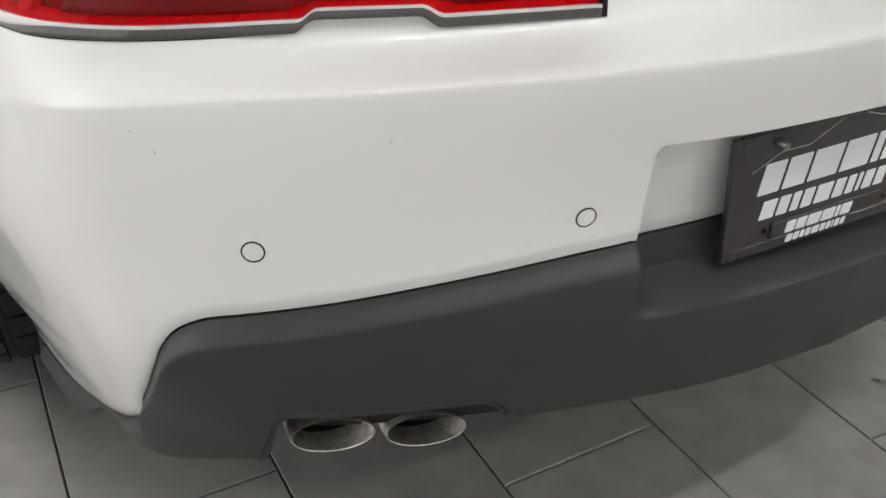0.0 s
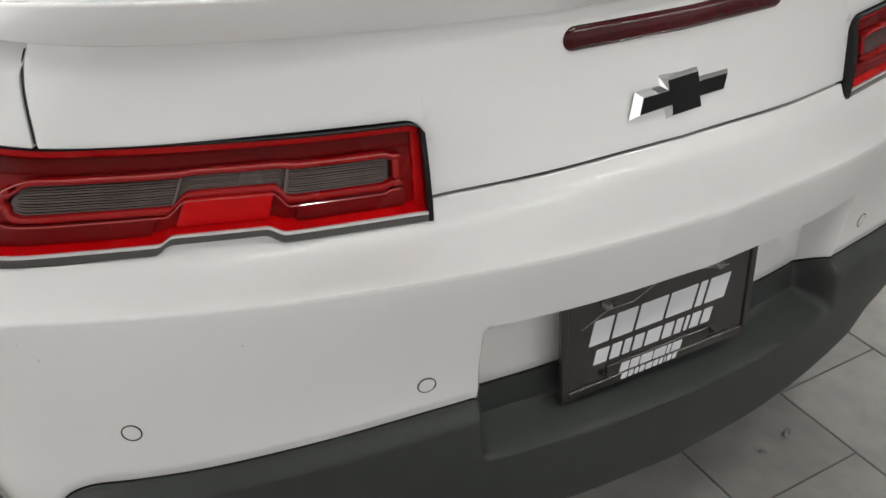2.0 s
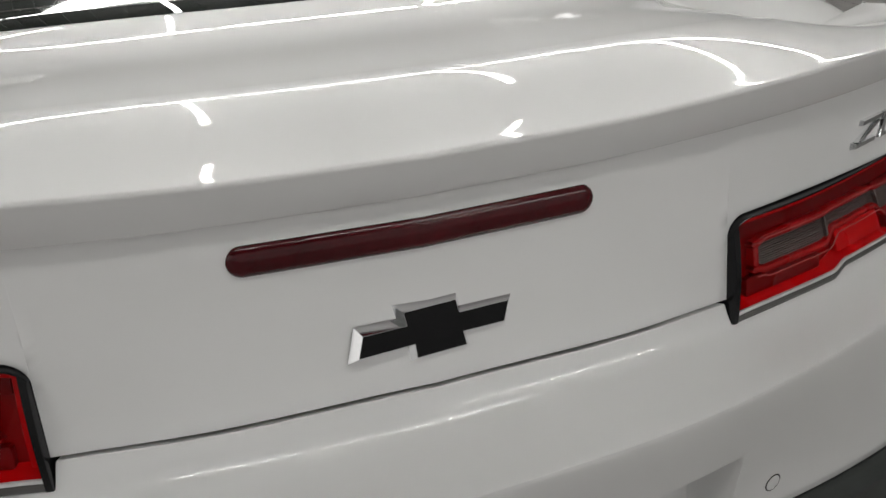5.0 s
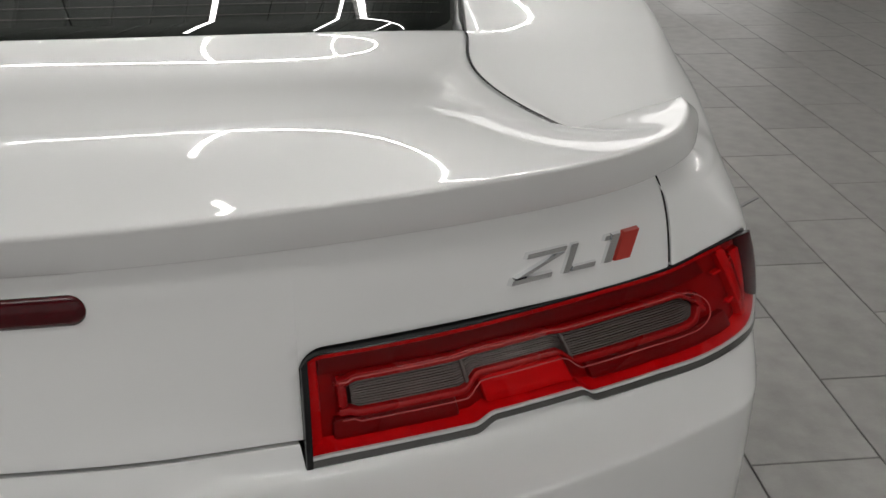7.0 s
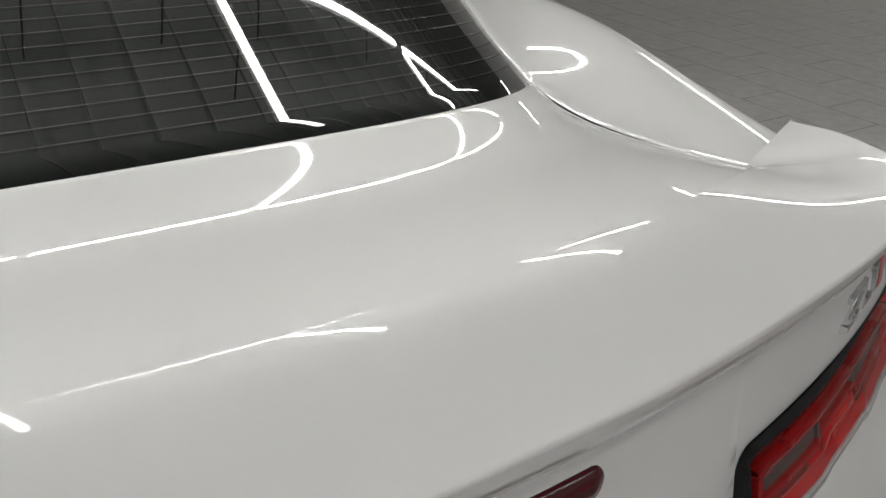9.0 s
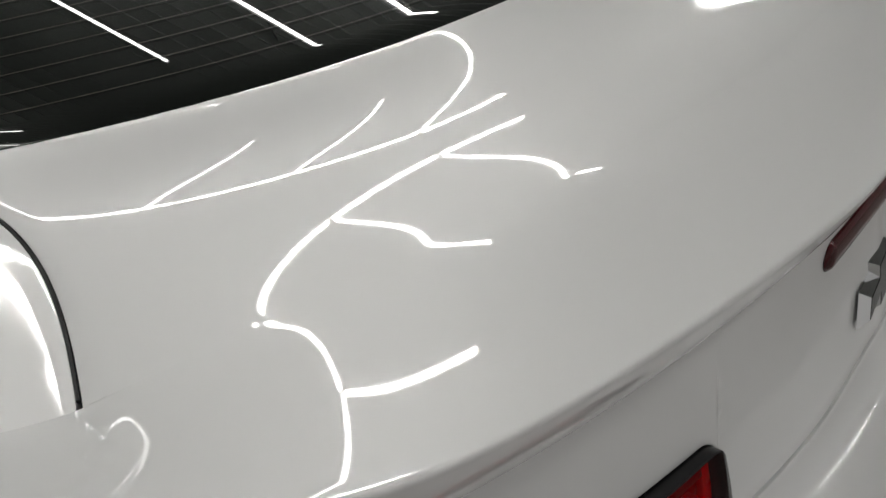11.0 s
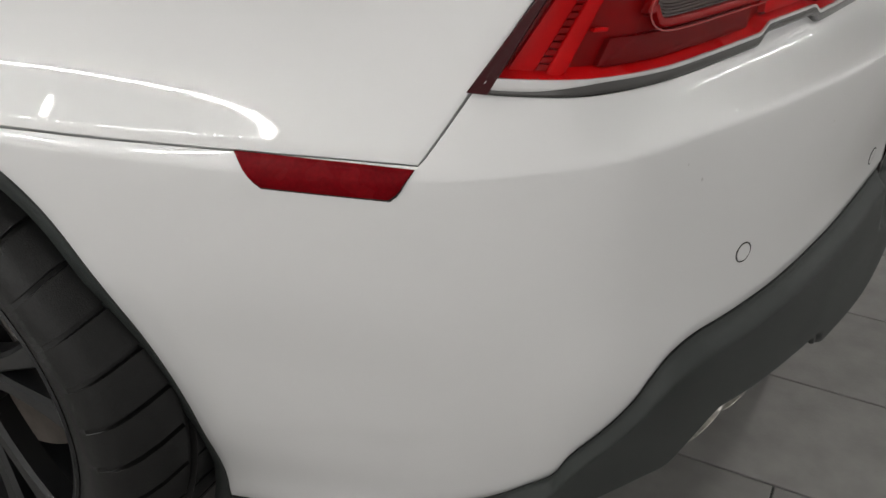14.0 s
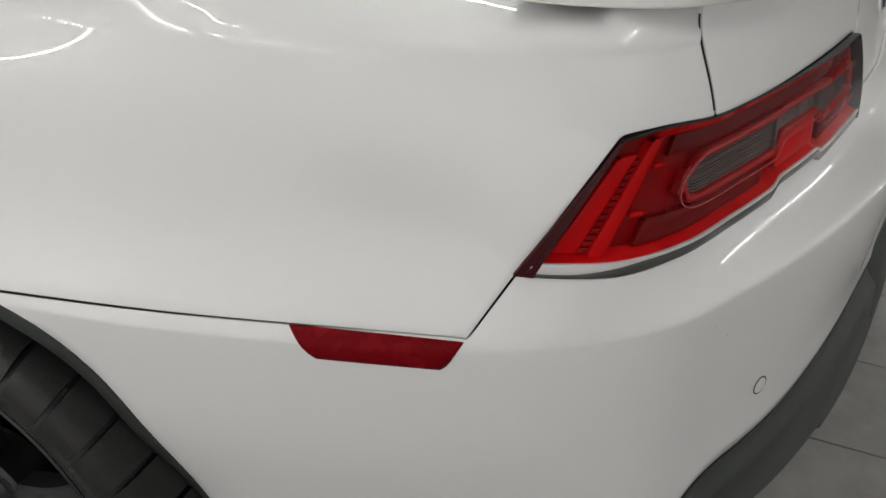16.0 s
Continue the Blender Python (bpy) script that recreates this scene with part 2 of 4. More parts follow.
# ---------------------------------------------------------------- the room
def build_room():
    bm = bmesh.new()
    box_into(bm, -4.5, 9, -4, 12, -0.2, -0.006)
    floor = tagged(link_mesh("floor", bm, GROUT, smooth=False), "grey porcelain floor tiles with dark thin joints", "floor", kind="structure")
    pitch, length = 0.3125, 0.613
    bm = bmesh.new()
    w, l, e = pitch - 0.0035, length - 0.0035, 0.0015
    top = [bm.verts.new((x, y, 0)) for x, y in ((e, e), (w - e, e), (w - e, l - e), (e, l - e))]
    low = [bm.verts.new((x, y, -0.0015)) for x, y in ((0, 0), (w, 0), (w, l), (0, l))]
    base = [bm.verts.new((x, y, -0.006)) for x, y in ((0, 0), (w, 0), (w, l), (0, l))]
    bm.faces.new(top)
    for a, b in ((top, low), (low, base)):
        for i in range(4):
            bm.faces.new((a[i], b[i], b[(i + 1) % 4], a[(i + 1) % 4]))
    me = bpy.data.meshes.new("tile")
    bmesh.ops.recalc_face_normals(bm, faces=bm.faces)
    bm.to_mesh(me)
    me.materials.append(TILE)
    far = []
    for k in range(-22, 30):
        x = 0.011 + pitch * k + 0.0017
        y0 = 0.238 + 0.2043 * (k + 1) if k < 4 else (0.338 if k % 2 == 0 else 0.031)
        for j in range(-16, 26):
            y = y0 - round(y0 / length) * length + j * length
            if not (-4.5 < y < 11.9 and -4.75 < x < 8.95):
                continue
            if -2.2 < x < 3.0 and -1.0 < y < 4.2:
                ob = new("tile", me)
                ob.location = (x, y, 0)
                ob.parent = floor
            else:
                far.append((x, y))
    vs, fs = [], []
    for x, y in far:
        i = len(vs)
        vs += [(x, y, 0), (x + w, y, 0), (x + w, y + l, 0), (x, y + l, 0)]
        fs.append((i, i + 1, i + 2, i + 3))
    mf = bpy.data.meshes.new("far_tiles")
    mf.from_pydata(vs, [], fs)
    mf.materials.append(TILE)
    ob = tagged(new("far_tiles", mf), kind="stuff")
    ob.parent = floor
    for name, boxes in (("wall_north", [(-4.7, 9.2, 12, 12.2, -0.2, 0.28), (-4.7, 9.2, 12, 12.2, 2.82, 3.6), (-4.7, -2.52, 12, 12.2, 0.28, 2.82), (6.52, 9.2, 12, 12.2, 0.28, 2.82)] + [(-2.52 + 1.808 * k - 0.04, -2.52 + 1.808 * k + 0.04, 12.01, 12.09, 0.28, 2.82) for k in range(1, 5)]), ("wall_east", [(9, 9.2, -4, 12, -0.2, 3.6)]),
                        ("wall_south", [(-4.7, 9.2, -4.2, -4, -0.2, 0.28), (-4.7, 9.2, -4.2, -4, 3.05, 3.6), (-4.7, -3.92, -4.2, -4, 0.28, 3.05), (4.52, 9.2, -4.2, -4, 0.28, 3.05)]),
                        ("wall_west", [(-4.7, -4.5, -4, 12, -0.2, 0.28), (-4.7, -4.5, -4, 12, 2.82, 3.6), (-4.7, -4.5, -4, -3.32, 0.28, 2.82), (-4.7, -4.5, 5.72, 12, 0.28, 2.82)])):
        bm = bmesh.new()
        for box in boxes:
            box_into(bm, *box)
        tagged(link_mesh(name, bm, WALL, smooth=False), "plain light grey painted showroom wall", "wall", kind="structure")
    bm = bmesh.new()
    box_into(bm, -4.5, 9, -4, 12, CEILING_Z + 0.35, CEILING_Z + 0.5)
    for k in range(60):
        box_into(bm, -4.4 + 0.225 * k, -4.36 + 0.225 * k, -4, 12, CEILING_Z + 0.32, CEILING_Z + 0.3505)
    tagged(link_mesh("ceiling", bm, CEIL, smooth=False), "dark grey ribbed ceiling with white light tubes", "ceiling", kind="structure")


def light_tube(a, b):
    bm = bmesh.new()
    a, b = Vector((*a, CEILING_Z)), Vector((*b, CEILING_Z))
    d = (b - a).normalized() * 0.02
    tube_into(bm, [a + d * 0.5, b - d * 0.5], 0.018, 10)
    lamp = tagged(link_mesh("light_tube", bm, TUBE), "slim white LED tube lit on the ceiling", "lamp", "ceiling tubes")
    # slim white batten that holds the tube to the ceiling
    bm = bmesh.new()
    up = Vector((0, 0, 0.034))
    tube_into(bm, [a + d + up, b - d + up], 0.020, 4)
    part("batten", bm, WALL, lamp, "white batten", smooth=False)
    for q in (0.2, 0.8):
        bm = bmesh.new()
        c = a + (b - a) * q
        tube_into(bm, [c + up, c + Vector((0, 0, 0.352))], 0.004, 6)
        part("hanger", bm, BLACK, lamp, "thin dark hanger")
    return lamp


def build_tubes():
    """Lit tubes laid end to end on the ceiling."""
    for a, b in TUBES:
        light_tube(a, b)


build_room()
build_tubes()

# ---------------------------------------------------------------- the car's outer skin
# Plan stations of each level, from the middle of the tail round the corner to the wheel arch.
LOW4 = [(0, .11, .10), (.2, .125, .10), (.35, .15, .10), (.52, .20, .10), (.66, .25, .10), (.73, .30, .10), (.785, .335, .10), (.825, .39, .10), (.870, .49, .10), (.920, .68, .10), (.955, .95, .10)]
LOW3 = [(0, .05, .22), (.2, .065, .22), (.35, .09, .22), (.52, .14, .22), (.66, .19, .22), (.745, .245, .22), (.79, .295, .22), (.825, .36, .22), (.865, .48, .22), (.905, .68, .22), (.935, .95, .22)]
LOW2 = [(0, -.02, .36), (.2, -.006, .36), (.35, .019, .36), (.52, .069, .36), (.66, .128, .36), (.757, .195, .36), (.815, .255, .36), (.85, .33, .36), (.893, .46, .36), (.950, .70, .36), (.985, .95, .36)]
LOW1 = [(0, -.030, .50), (.2, -.018, .50), (.35, .007, .50), (.52, .046, .50), (.66, .094, .50), (.767, .150, .50), (.828, .207, .50), (.868, .30, .50), (.913, .445, .50), (.980, .70, .50), (1.02, .95, .50)]
MID = [(0, -.024, .645), (.2, -.011, .645), (.35, .015, .645), (.52, .052, .645), (.66, .097, .64), (.765, .152, .63), (.828, .203, .62), (.876, .288, .61), (.926, .435, .60), (.997, .70, .60), (1.035, .95, .60)]
CREASE = [(0, -.049, .815), (.2, -.035, .8135), (.35, -.005, .810), (.52, .046, .804), (.66, .101, .798), (.763, .158, .789), (.826, .205, .778), (.875, .29, .759), (.927, .44, .742), (.998, .70, .738), (1.045, .95, .738)]
LEDGE = [(0, .036, .841), (.2, .047, .839), (.35, .075, .829), (.52, .113, .828), (.66, .160, .827), (.778, .213, .825), (.845, .264, .822), (.871, .330, .826), (.882, .44, .836), (.941, .70, .826), (.987, .95, .822)]
BROW = [(0, .074, .955), (.2, .085, .955), (.35, .106, .955), (.52, .146, .955), (.66, .192, .955), (.757, .232, .955), (.810, .262, .955), (.838, .318, .955), (.860, .44, .955), (.908, .70, .955), (.945, .95, .955)]
UNDER = [(0, .083, 1.045), (.2, .094, 1.045), (.35, .117, 1.045), (.52, .158, 1.045), (.64, .206, 1.045), (.715, .256, 1.045), (.757, .296, 1.045), (.787, .345, 1.045), (.823, .45, 1.045), (.875, .70, 1.045), (.880, .95, 1.045)]
LEVELS = [spline(v, 24 * 12 + 1) for v in (LOW4, LOW3, LOW2, LOW1, MID, CREASE, LEDGE, BROW, UNDER)]
# even steps along each level give the common parameter s, 0 to 1
STATIONS = np.linspace(0, 1, 24 * 12 + 1)
COLUMNS = {}


def level_at(k, s):
    v = LEVELS[k]
    return np.array([np.interp(s, STATIONS, v[:, j]) for j in range(3)])


def column(s):
    """The skin's upright line at s, as a dense run of places from bottom to top."""
    if s not in COLUMNS:
        p = [level_at(k, s) for k in range(9)]
        crease, ledge = p[5], p[6]
        below = crease + (p[4] - crease) * 0.012
        above = crease + (ledge - crease) * 0.028
        c = spline(p[:5] + [below, above] + [ledge] + p[7:], None)
        COLUMNS[s] = c[np.r_[True, np.diff(np.maximum.accumulate(c[:, 2])) > 0]]
    return COLUMNS[s]


def skin(s, z):
    """The place on the skin at s and the height z (z may be an array)."""
    c = column(float(s))
    z = np.asarray(z, float)
    return np.stack([np.interp(z, c[:, 2], c[:, 0]), np.interp(z, c[:, 2], c[:, 1]), z], -1)


GRID_S = np.linspace(0, 1, 201)


def s_along(axis, value, z):
    """s at which the skin has that x (axis 0) or y (axis 1) at the height z."""
    run = np.array([skin(s, z)[axis] for s in GRID_S])
    return float(np.interp(value, np.maximum.accumulate(run), GRID_S))


def skin_x(x, z):
    return skin(s_along(0, x, z), z)


def skin_y(y, z):
    return skin(s_along(1, y, z), z)


def s_at_x(level, x):
    v = LEVELS[level]
    return float(np.interp(x, v[:, 0], STATIONS))


def out_at(s):
    """The way out of the skin at s, level."""
    a, b = level_at(4, max(s - 0.01, 0)), level_at(4, min(s + 0.01, 1))
    d = b - a
    n = np.array([d[1], -d[0], 0])
    return n / np.linalg.norm(n)


ARCH = spline([(.72, .05), (.70, .10), (.682, .20), (.676, .38), (.700, .50), (.742, .60), (.781, .665), (.829, .710), (.890, .742), (.960, .757), (1.04, .762)], None)
ARCH_Y, ARCH_Z = ARCH[:, 0], np.maximum.accumulate(ARCH[:, 1])
ARCH_FORE = ARCH_Z > 0.38


def arch_y(z):
    return float(np.interp(z, ARCH_Z, ARCH_Y))


def arch_z(y):
    """Height of the wheel arch's edge above the wheel."""
    y = 1.04 - abs(y - 1.04)
    return float(np.interp(y, ARCH_Y[ARCH_FORE], ARCH_Z[ARCH_FORE]))


S_TIP = s_at_x(2, 0.822)
S_FLAT = s_at_x(4, 0.745)
S_LIGHT_END = s_at_x(6, 0.8745)
S_MARK = s_at_x(5, 0.911)
S_LAST = s_at_x(2, 0.943)


def border_run():
    """The line between white bumper and grey valance, as s and z."""
    run = []
    for x in (0.0, 0.1, 0.2, 0.27, 0.285, 0.295, 0.303, 0.311, 0.320, 0.34, 0.4, 0.55, 0.66, 0.72):
        z = 0.613 - 0.0904 * x * x - 0.030 * (1 - float(step(x, 0.288, 0.318)))
        run.append((s_along(0, x, z), z))
    for x, z in ((.755, .560), (.780, .545), (.796, .520), (.806, .482), (.813, .440), (.819, .395)):
        run.append((s_along(0, x, z), z))
    run.append((s_along(1, .262, .356), .356))
    for y, z in ((.285, .338), (.330, .304), (.39, .274), (.45, .256), (.54, .238), (.64, .221)):
        run.append((s_along(1, y, z), z))
    run.append((1.0, .200))
    return np.array(run)


def border_z(s):
    return float(np.interp(s, BORDER[:, 0], BORDER[:, 1]))


def top_z(s):
    """The upper edge of the bumper: boot seam, under the lamps, then down to the side seam."""
    if s < S_LIGHT_END:
        x = float(level_at(6, s)[0])
        if x < 0.343:
            seam = 0.865 - 0.009 * (x / 0.34) ** 2
            return seam + (0.8335 - seam) * float(step(x, 0.3395, 0.343))
        a = lamp_a(x)
        return float(np.interp(x, LAMP_LOW[:, 0], LAMP_LOW[:, 2])) + 0.0015 + 0.012 * notch(a)
    if s < S_MARK:
        t = (s - S_LIGHT_END) / (S_MARK - S_LIGHT_END)
        return 0.831 + (0.758 - 0.831) * t
    return 0.758 - 0.010 * (s - S_MARK) / (1 - S_MARK)


BORDER = spline(border_run(), None)


def recess(p):
    """The number plate's recess pushes the skin inwards."""
    x, z = abs(p[..., 0]), p[..., 2]
    d = 0.054 * (1 - step(x, 0.290, 0.319)) * (1 - step(z, 0.704, 0.722)) * np.clip((z - 0.519) / 0.013, 0, 1)
    q = np.array(p)
    q[..., 1] += d
    return q


def row_s(*spans):
    """Steps of s: each span is (from, to, count)."""
    return np.unique(np.concatenate([np.linspace(a, b, n) for a, b, n in spans]))


def to_arch(s, z):
    """Past the side marker the columns lean to follow the wheel arch."""
    if s <= S_MARK:
        return skin(s, z)
    t = (s - S_MARK) / (1 - S_MARK)
    return np.array([skin(S_MARK + t * (ARCH_S(zz) - S_MARK), zz) for zz in z])


ARCH_TABLE = [(z, s_along(1, arch_y(z), z)) for z in np.linspace(0.12, 0.80, 60)]


def ARCH_S(z):
    return float(np.interp(z, [q[0] for q in ARCH_TABLE], [q[1] for q in ARCH_TABLE]))


car = tagged(new("car"), "white two-door sports coupe with dark grey lower bumper", "car")


def both(g):
    """A half grid (first row on the middle plane) made whole."""
    return np.concatenate([mirror(g[:0:-1]), g])


def build_bumper():
    ss = row_s((0, s_at_x(6, 0.336), 56), (s_at_x(6, 0.336), s_at_x(6, 0.344), 20), (s_at_x(6, 0.344), S_FLAT, 90), (S_FLAT, S_TIP + 0.03, 70), (S_TIP + 0.03, S_LIGHT_END, 8), (S_LIGHT_END, S_MARK, 12), (S_MARK, 1, 24))
    g = []
    for s in ss:
        zb, zt = border_z(s) + 0.0018, top_z(s) - (0.0025 if s < S_MARK - 1e-6 else 0.0008)
        zc = float(level_at(5, s)[2])
        za = min(zc, zt - 0.004)
        z = np.concatenate([np.linspace(zb, min(0.69, zb + 0.8 * (za - zb)), 26), np.linspace(min(0.69, zb + 0.8 * (za - zb)), za - 0.02, 14)[1:],
                            np.linspace(za - 0.02, za + 0.004, 12)[1:], np.linspace(za + 0.004, max(zt, za + 0.006), 14)[1:]])
        p = recess(to_arch(s, z))
        # a soft roll of the lower edge towards the joint
        roll = 0.003 * (1 - step(z - zb, 0, 0.014))
        # faint crease low on the bumper's side
        y = p[:, 1]
        under = 1 - step(z, 0.423 - 0.18 * (y - 0.31), 0.431 - 0.18 * (y - 0.31))
        roll = roll + 0.0028 * under * step(y, 0.33, 0.44) * (1 - step(y, 0.58, 0.66)) * step(z - zb, 0.0, 0.05)
        p -= out_at(s) * roll[:, None]
        g.append(p)
    g = np.array(g)
    bm = bmesh.new()
    sheet(bm, both(g), depth=0.03)
    part("bumper_cover", bm, PAINT, car, "glossy white rear bumper cover with a plate recess")


def bottom_z(s):
    x, y, _ = level_at(2, s)
    z = 0.372 + 0.014 * step(x, 0.1, 0.4) - 0.066 * step(x, 0.66, 0.72) - 0.040 * step(s, S_FLAT, S_TIP) - 0.125 * step(s, S_TIP, S_LAST)
    # the cut-out for the tail pipes
    q = min(1.0, max(0.0, (x - 0.447) / 0.035))
    w = math.sqrt(1 - (1 - q) ** 2) * (1 - step(x, 0.664, 0.712)) ** 0.8
    return float(z + (0.425 - z) * w)


def build_valance():
    ss = row_s((0, s_at_x(2, 0.27), 14), (s_at_x(2, 0.27), s_at_x(2, 0.34), 24), (s_at_x(2, 0.34), s_at_x(2, 0.45), 10), (s_at_x(2, 0.45), s_at_x(2, 0.50), 26),
               (s_at_x(2, 0.50), s_at_x(2, 0.66), 20), (s_at_x(2, 0.66), S_TIP, 60), (S_TIP, 1, 40))
    g = []
    for s in ss:
        zt, zb = border_z(s) - 0.0022, bottom_z(s)
        t = np.concatenate([np.linspace(0, 0.18, 14), np.linspace(0.18, 0.45, 18)[1:], np.linspace(0.45, 1, 40)[1:]])
        z = zt + (zb - zt) * t
        p = recess(to_arch(s, z))
        drop = zt - z
        proud = -0.0015 + 0.016 * step(drop, 0.0, 0.024) * (1 - 0.7 * step(s, S_TIP - 0.02, S_TIP + 0.12))
        inside = (1 - step(abs(p[:, 0]), 0.27, 0.33)) * step(z, 0.514, 0.520)
        p += out_at(s) * (proud * (1 - inside))[:, None]
        # the lower lip rolls under
        under = 0.010 * (1 - step(z - zb, 0, 0.016)) ** 2
        p -= out_at(s) * under[:, None]
        g.append(p)
    bm = bmesh.new()
    sheet(bm, both(np.array(g)), depth=0.03, flip=-1)
    part("valance", bm, GREY, car, "dark grey grained plastic lower bumper")


def face_low(x):
    """The boot lid's lower edge: seam in the middle, then over the lamps."""
    seam = 0.868 - 0.009 * (x / 0.34) ** 2
    if x < 0.3405:
        return seam
    return lamp_top(x)[2] + 0.0015


def seam_x(z):
    """Half the width of the boot lid's upright face."""
    t = min(1, max(0, (z - 0.957) / 0.088))
    return 0.7145 - 0.004 * t - 0.012 * t ** 4


# the tail lamp's outline
LAMP_LOW = spline([(.342, .076, .833), (.43, .094, .834), (.513, .113, .8345), (.642, .155, .8345), (.712, .185, .831), (.78, .216, .829), (.844, .267, .828), (.873, .324, .828), (.883, .355, .829)], 121)
LAMP_TOP = spline([(.3425, .096, .9465), (.43, .113, .948), (.513, .137, .949), (.639, .185, .9495), (.715, .2135, .953), (.757, .234, .959), (.795, .252, .964), (.816, .266, .963), (.826, .279, .959)], 121)


def inner_round(x):
    """How far the lamp's rounded inner upper corner lies below its top edge."""
    d = max(0.0, 0.364 - x)
    return 0.024 - math.sqrt(max(0.0, 0.024 ** 2 - d * d)) if d < 0.024 else 0.024


def lamp_top(x):
    return np.array([x, np.interp(x, LAMP_TOP[:, 0], LAMP_TOP[:, 1]), np.interp(x, LAMP_TOP[:, 0], LAMP_TOP[:, 2]) - inner_round(x)])


def lamp_at(a, b, out=0.0):
    """A place on the lamp: a from its inner end 0 to its front end 1, b from its bottom 0 to its top 1, out of the face in metres."""
    u = np.linspace(0, 1, 121)
    c = min(max(a, 0.01), 0.99)
    ends = []
    for run in (LAMP_LOW, LAMP_TOP):
        p0, p1, p = (np.array([np.interp(t, u, run[:, j]) for j in range(3)]) for t in (c - 0.01, c + 0.01, a))
        ends.append((p + (p1 - p0) / 0.02 * (a - min(max(a, 0), 1)), p1 - p0))
    (lo, along), (hi, _) = ends
    lo, hi = lo.copy(), hi.copy()
    hi[2] -= inner_round(hi[0])
    lo[2] += 0.012 * notch(a) * (1 - b)
    n = np.cross(along, hi - lo)
    n /= np.linalg.norm(n)
    bulge = 0.004 * 4 * b * (1 - b)
    return lo + (hi - lo) * b + n * (out + bulge)


def lamp_a(x):
    return float(np.interp(x, LAMP_LOW[:, 0], np.linspace(0, 1, 121)))


A_N2, A_N1 = lamp_a(0.513), lamp_a(0.632)


def notch(a):
    return float(step(a, A_N2 - 0.012, A_N2 + 0.022) * (1 - step(a, A_N1 - 0.022, A_N1 + 0.006)))


def lamp_patch(bm, a0, a1, b0, b1, out, depth=0.006, na=None, nb=4, soft=0.0, follow=0.0):
    """A raised patch on the lamp. follow: how far its edges follow the notch of the lower trim."""
    na = na or max(3, int((a1 - a0) * 90))
    g = []
    for a in np.linspace(a0, a1, na):
        k = follow * notch(a)
        lo = b0(a) if callable(b0) else b0 + k
        hi = b1(a) if callable(b1) else b1 + k
        g.append([lamp_at(a, lo + (hi - lo) * t, out) for t in np.linspace(0, 1, nb)])
    sheet(bm, np.array(g), depth=depth, edge=max(0.0008, soft), flip=1)


def build_trunk():
    # the upright face
    xs = np.unique(np.concatenate([np.linspace(0, 0.3403, 30), np.linspace(0.3407, 0.366, 22), np.linspace(0.366, 0.7145, 40)]))
    g = []
    for x in xs:
        zs = np.linspace(face_low(x), 1.06, 24)
        g.append([skin_x(x * (1 + (seam_x(z) / 0.7145 - 1) * float(step(x, 0.4, 0.7145))), z) for z in zs])
    bm = bmesh.new()
    sheet(bm, both(np.array(g)), depth=0.015)
    lid = part("trunk_lid", bm, PAINT, car, "white boot lid face with a black seam")
    # the deck
    g = []
    for u in np.linspace(0, 1, 46):
        row = []
        for t in np.concatenate([[-0.18], np.linspace(0, 0.994, 46)]):
            if t < 0:
                q = deck_at(u, 0)
                row.append(q + np.array([0.0, -0.03, -0.035]))
            else:
                q = deck_at(u, t)
                row.append(q * np.array([(1 - 0.0030 / 0.56), 1, 1]))
        g.append(row)
    bm = bmesh.new()
    sheet(bm, both(np.array(g)), depth=0.03, flip=1, sides="abd")
    part("deck", bm, PAINT, car, "glossy white boot deck mirroring the light tubes")
    return lid


def glass_low(u):
    """The rear window's lower edge, bowed back in the middle."""
    x, bow = 0.5585 * u, 1.076 * u ** 4 - 0.076 * u * u
    return np.array([x, 0.447 + 0.260 * bow, 1.1515 - 0.007 * (1 - u * u) - 0.0725 * bow])


REAR_LIFT = 0.0023


def deck_rear(u):
    """Where the boot deck meets the spoiler."""
    return np.array([0.650 * u, 0.185 + 0.075 * u * u + 0.117 * u ** 4, 1.124 + REAR_LIFT * (1 - u ** 6) - 0.077 * (1.253 * u ** 4 - 0.253 * u * u)])


def deck_at(u, t):
    """The boot deck: u across from the middle to the seam, t from the spoiler 0 to the window 1."""
    r, g = deck_rear(u), glass_low(u)
    d = g[1] - r[1]
    side = u ** 6
    mean = (g[2] - r[2] + REAR_LIFT * (1 - side)) / d
    steep = mean + (0.153 + 0.010 * u * u) * (1 - side) + 0.05 * side
    flat = mean + (0.113 * u * u - 0.061) * (1 - side) - 0.07 * side
    h00, h10, h01, h11 = 2 * t ** 3 - 3 * t * t + 1, t ** 3 - 2 * t * t + t, 3 * t * t - 2 * t ** 3, t ** 3 - t * t
    lift = REAR_LIFT * (1 - side)
    z = h00 * (r[2] - lift) + lift * max(0.0, 1 - t / 0.32) ** 2 + h10 * d * flat + h01 * g[2] + h11 * d * steep
    # a shallow hollow across the deck
    z -= (1 - side) * t * t * (1 - t) ** 2 * (0.035 + 0.103 * u * u + 4 * (t - 0.5) * (0.072 + 0.023 * u * u))
    y = r[1] + d * t
    seam = 0.7637 + 0.3455 * y1(t) - 2.7872 * y1(t) ** 2 + 2.7144 * y1(t) ** 3
    x = u * (seam * (1 - t ** 6) + 0.5585 * t ** 6)
    return np.array([x, y, z])


def y1(t):
    return 0.377 + 0.330 * t


def seam_edge(y):
    return deck_at(1, min(1, max(0, (y - 0.377) / 0.330)))


def glass_top(u):
    return np.array([0.575 * u, 1.30 + 0.06 * u * u, 1.385 + 0.020 * u ** 4])


def glass_at(u, v):
    p = glass_low(u) * (1 - v) + glass_top(u) * v
    p[2] -= 0.006 * 4 * v * (1 - v)
    return p


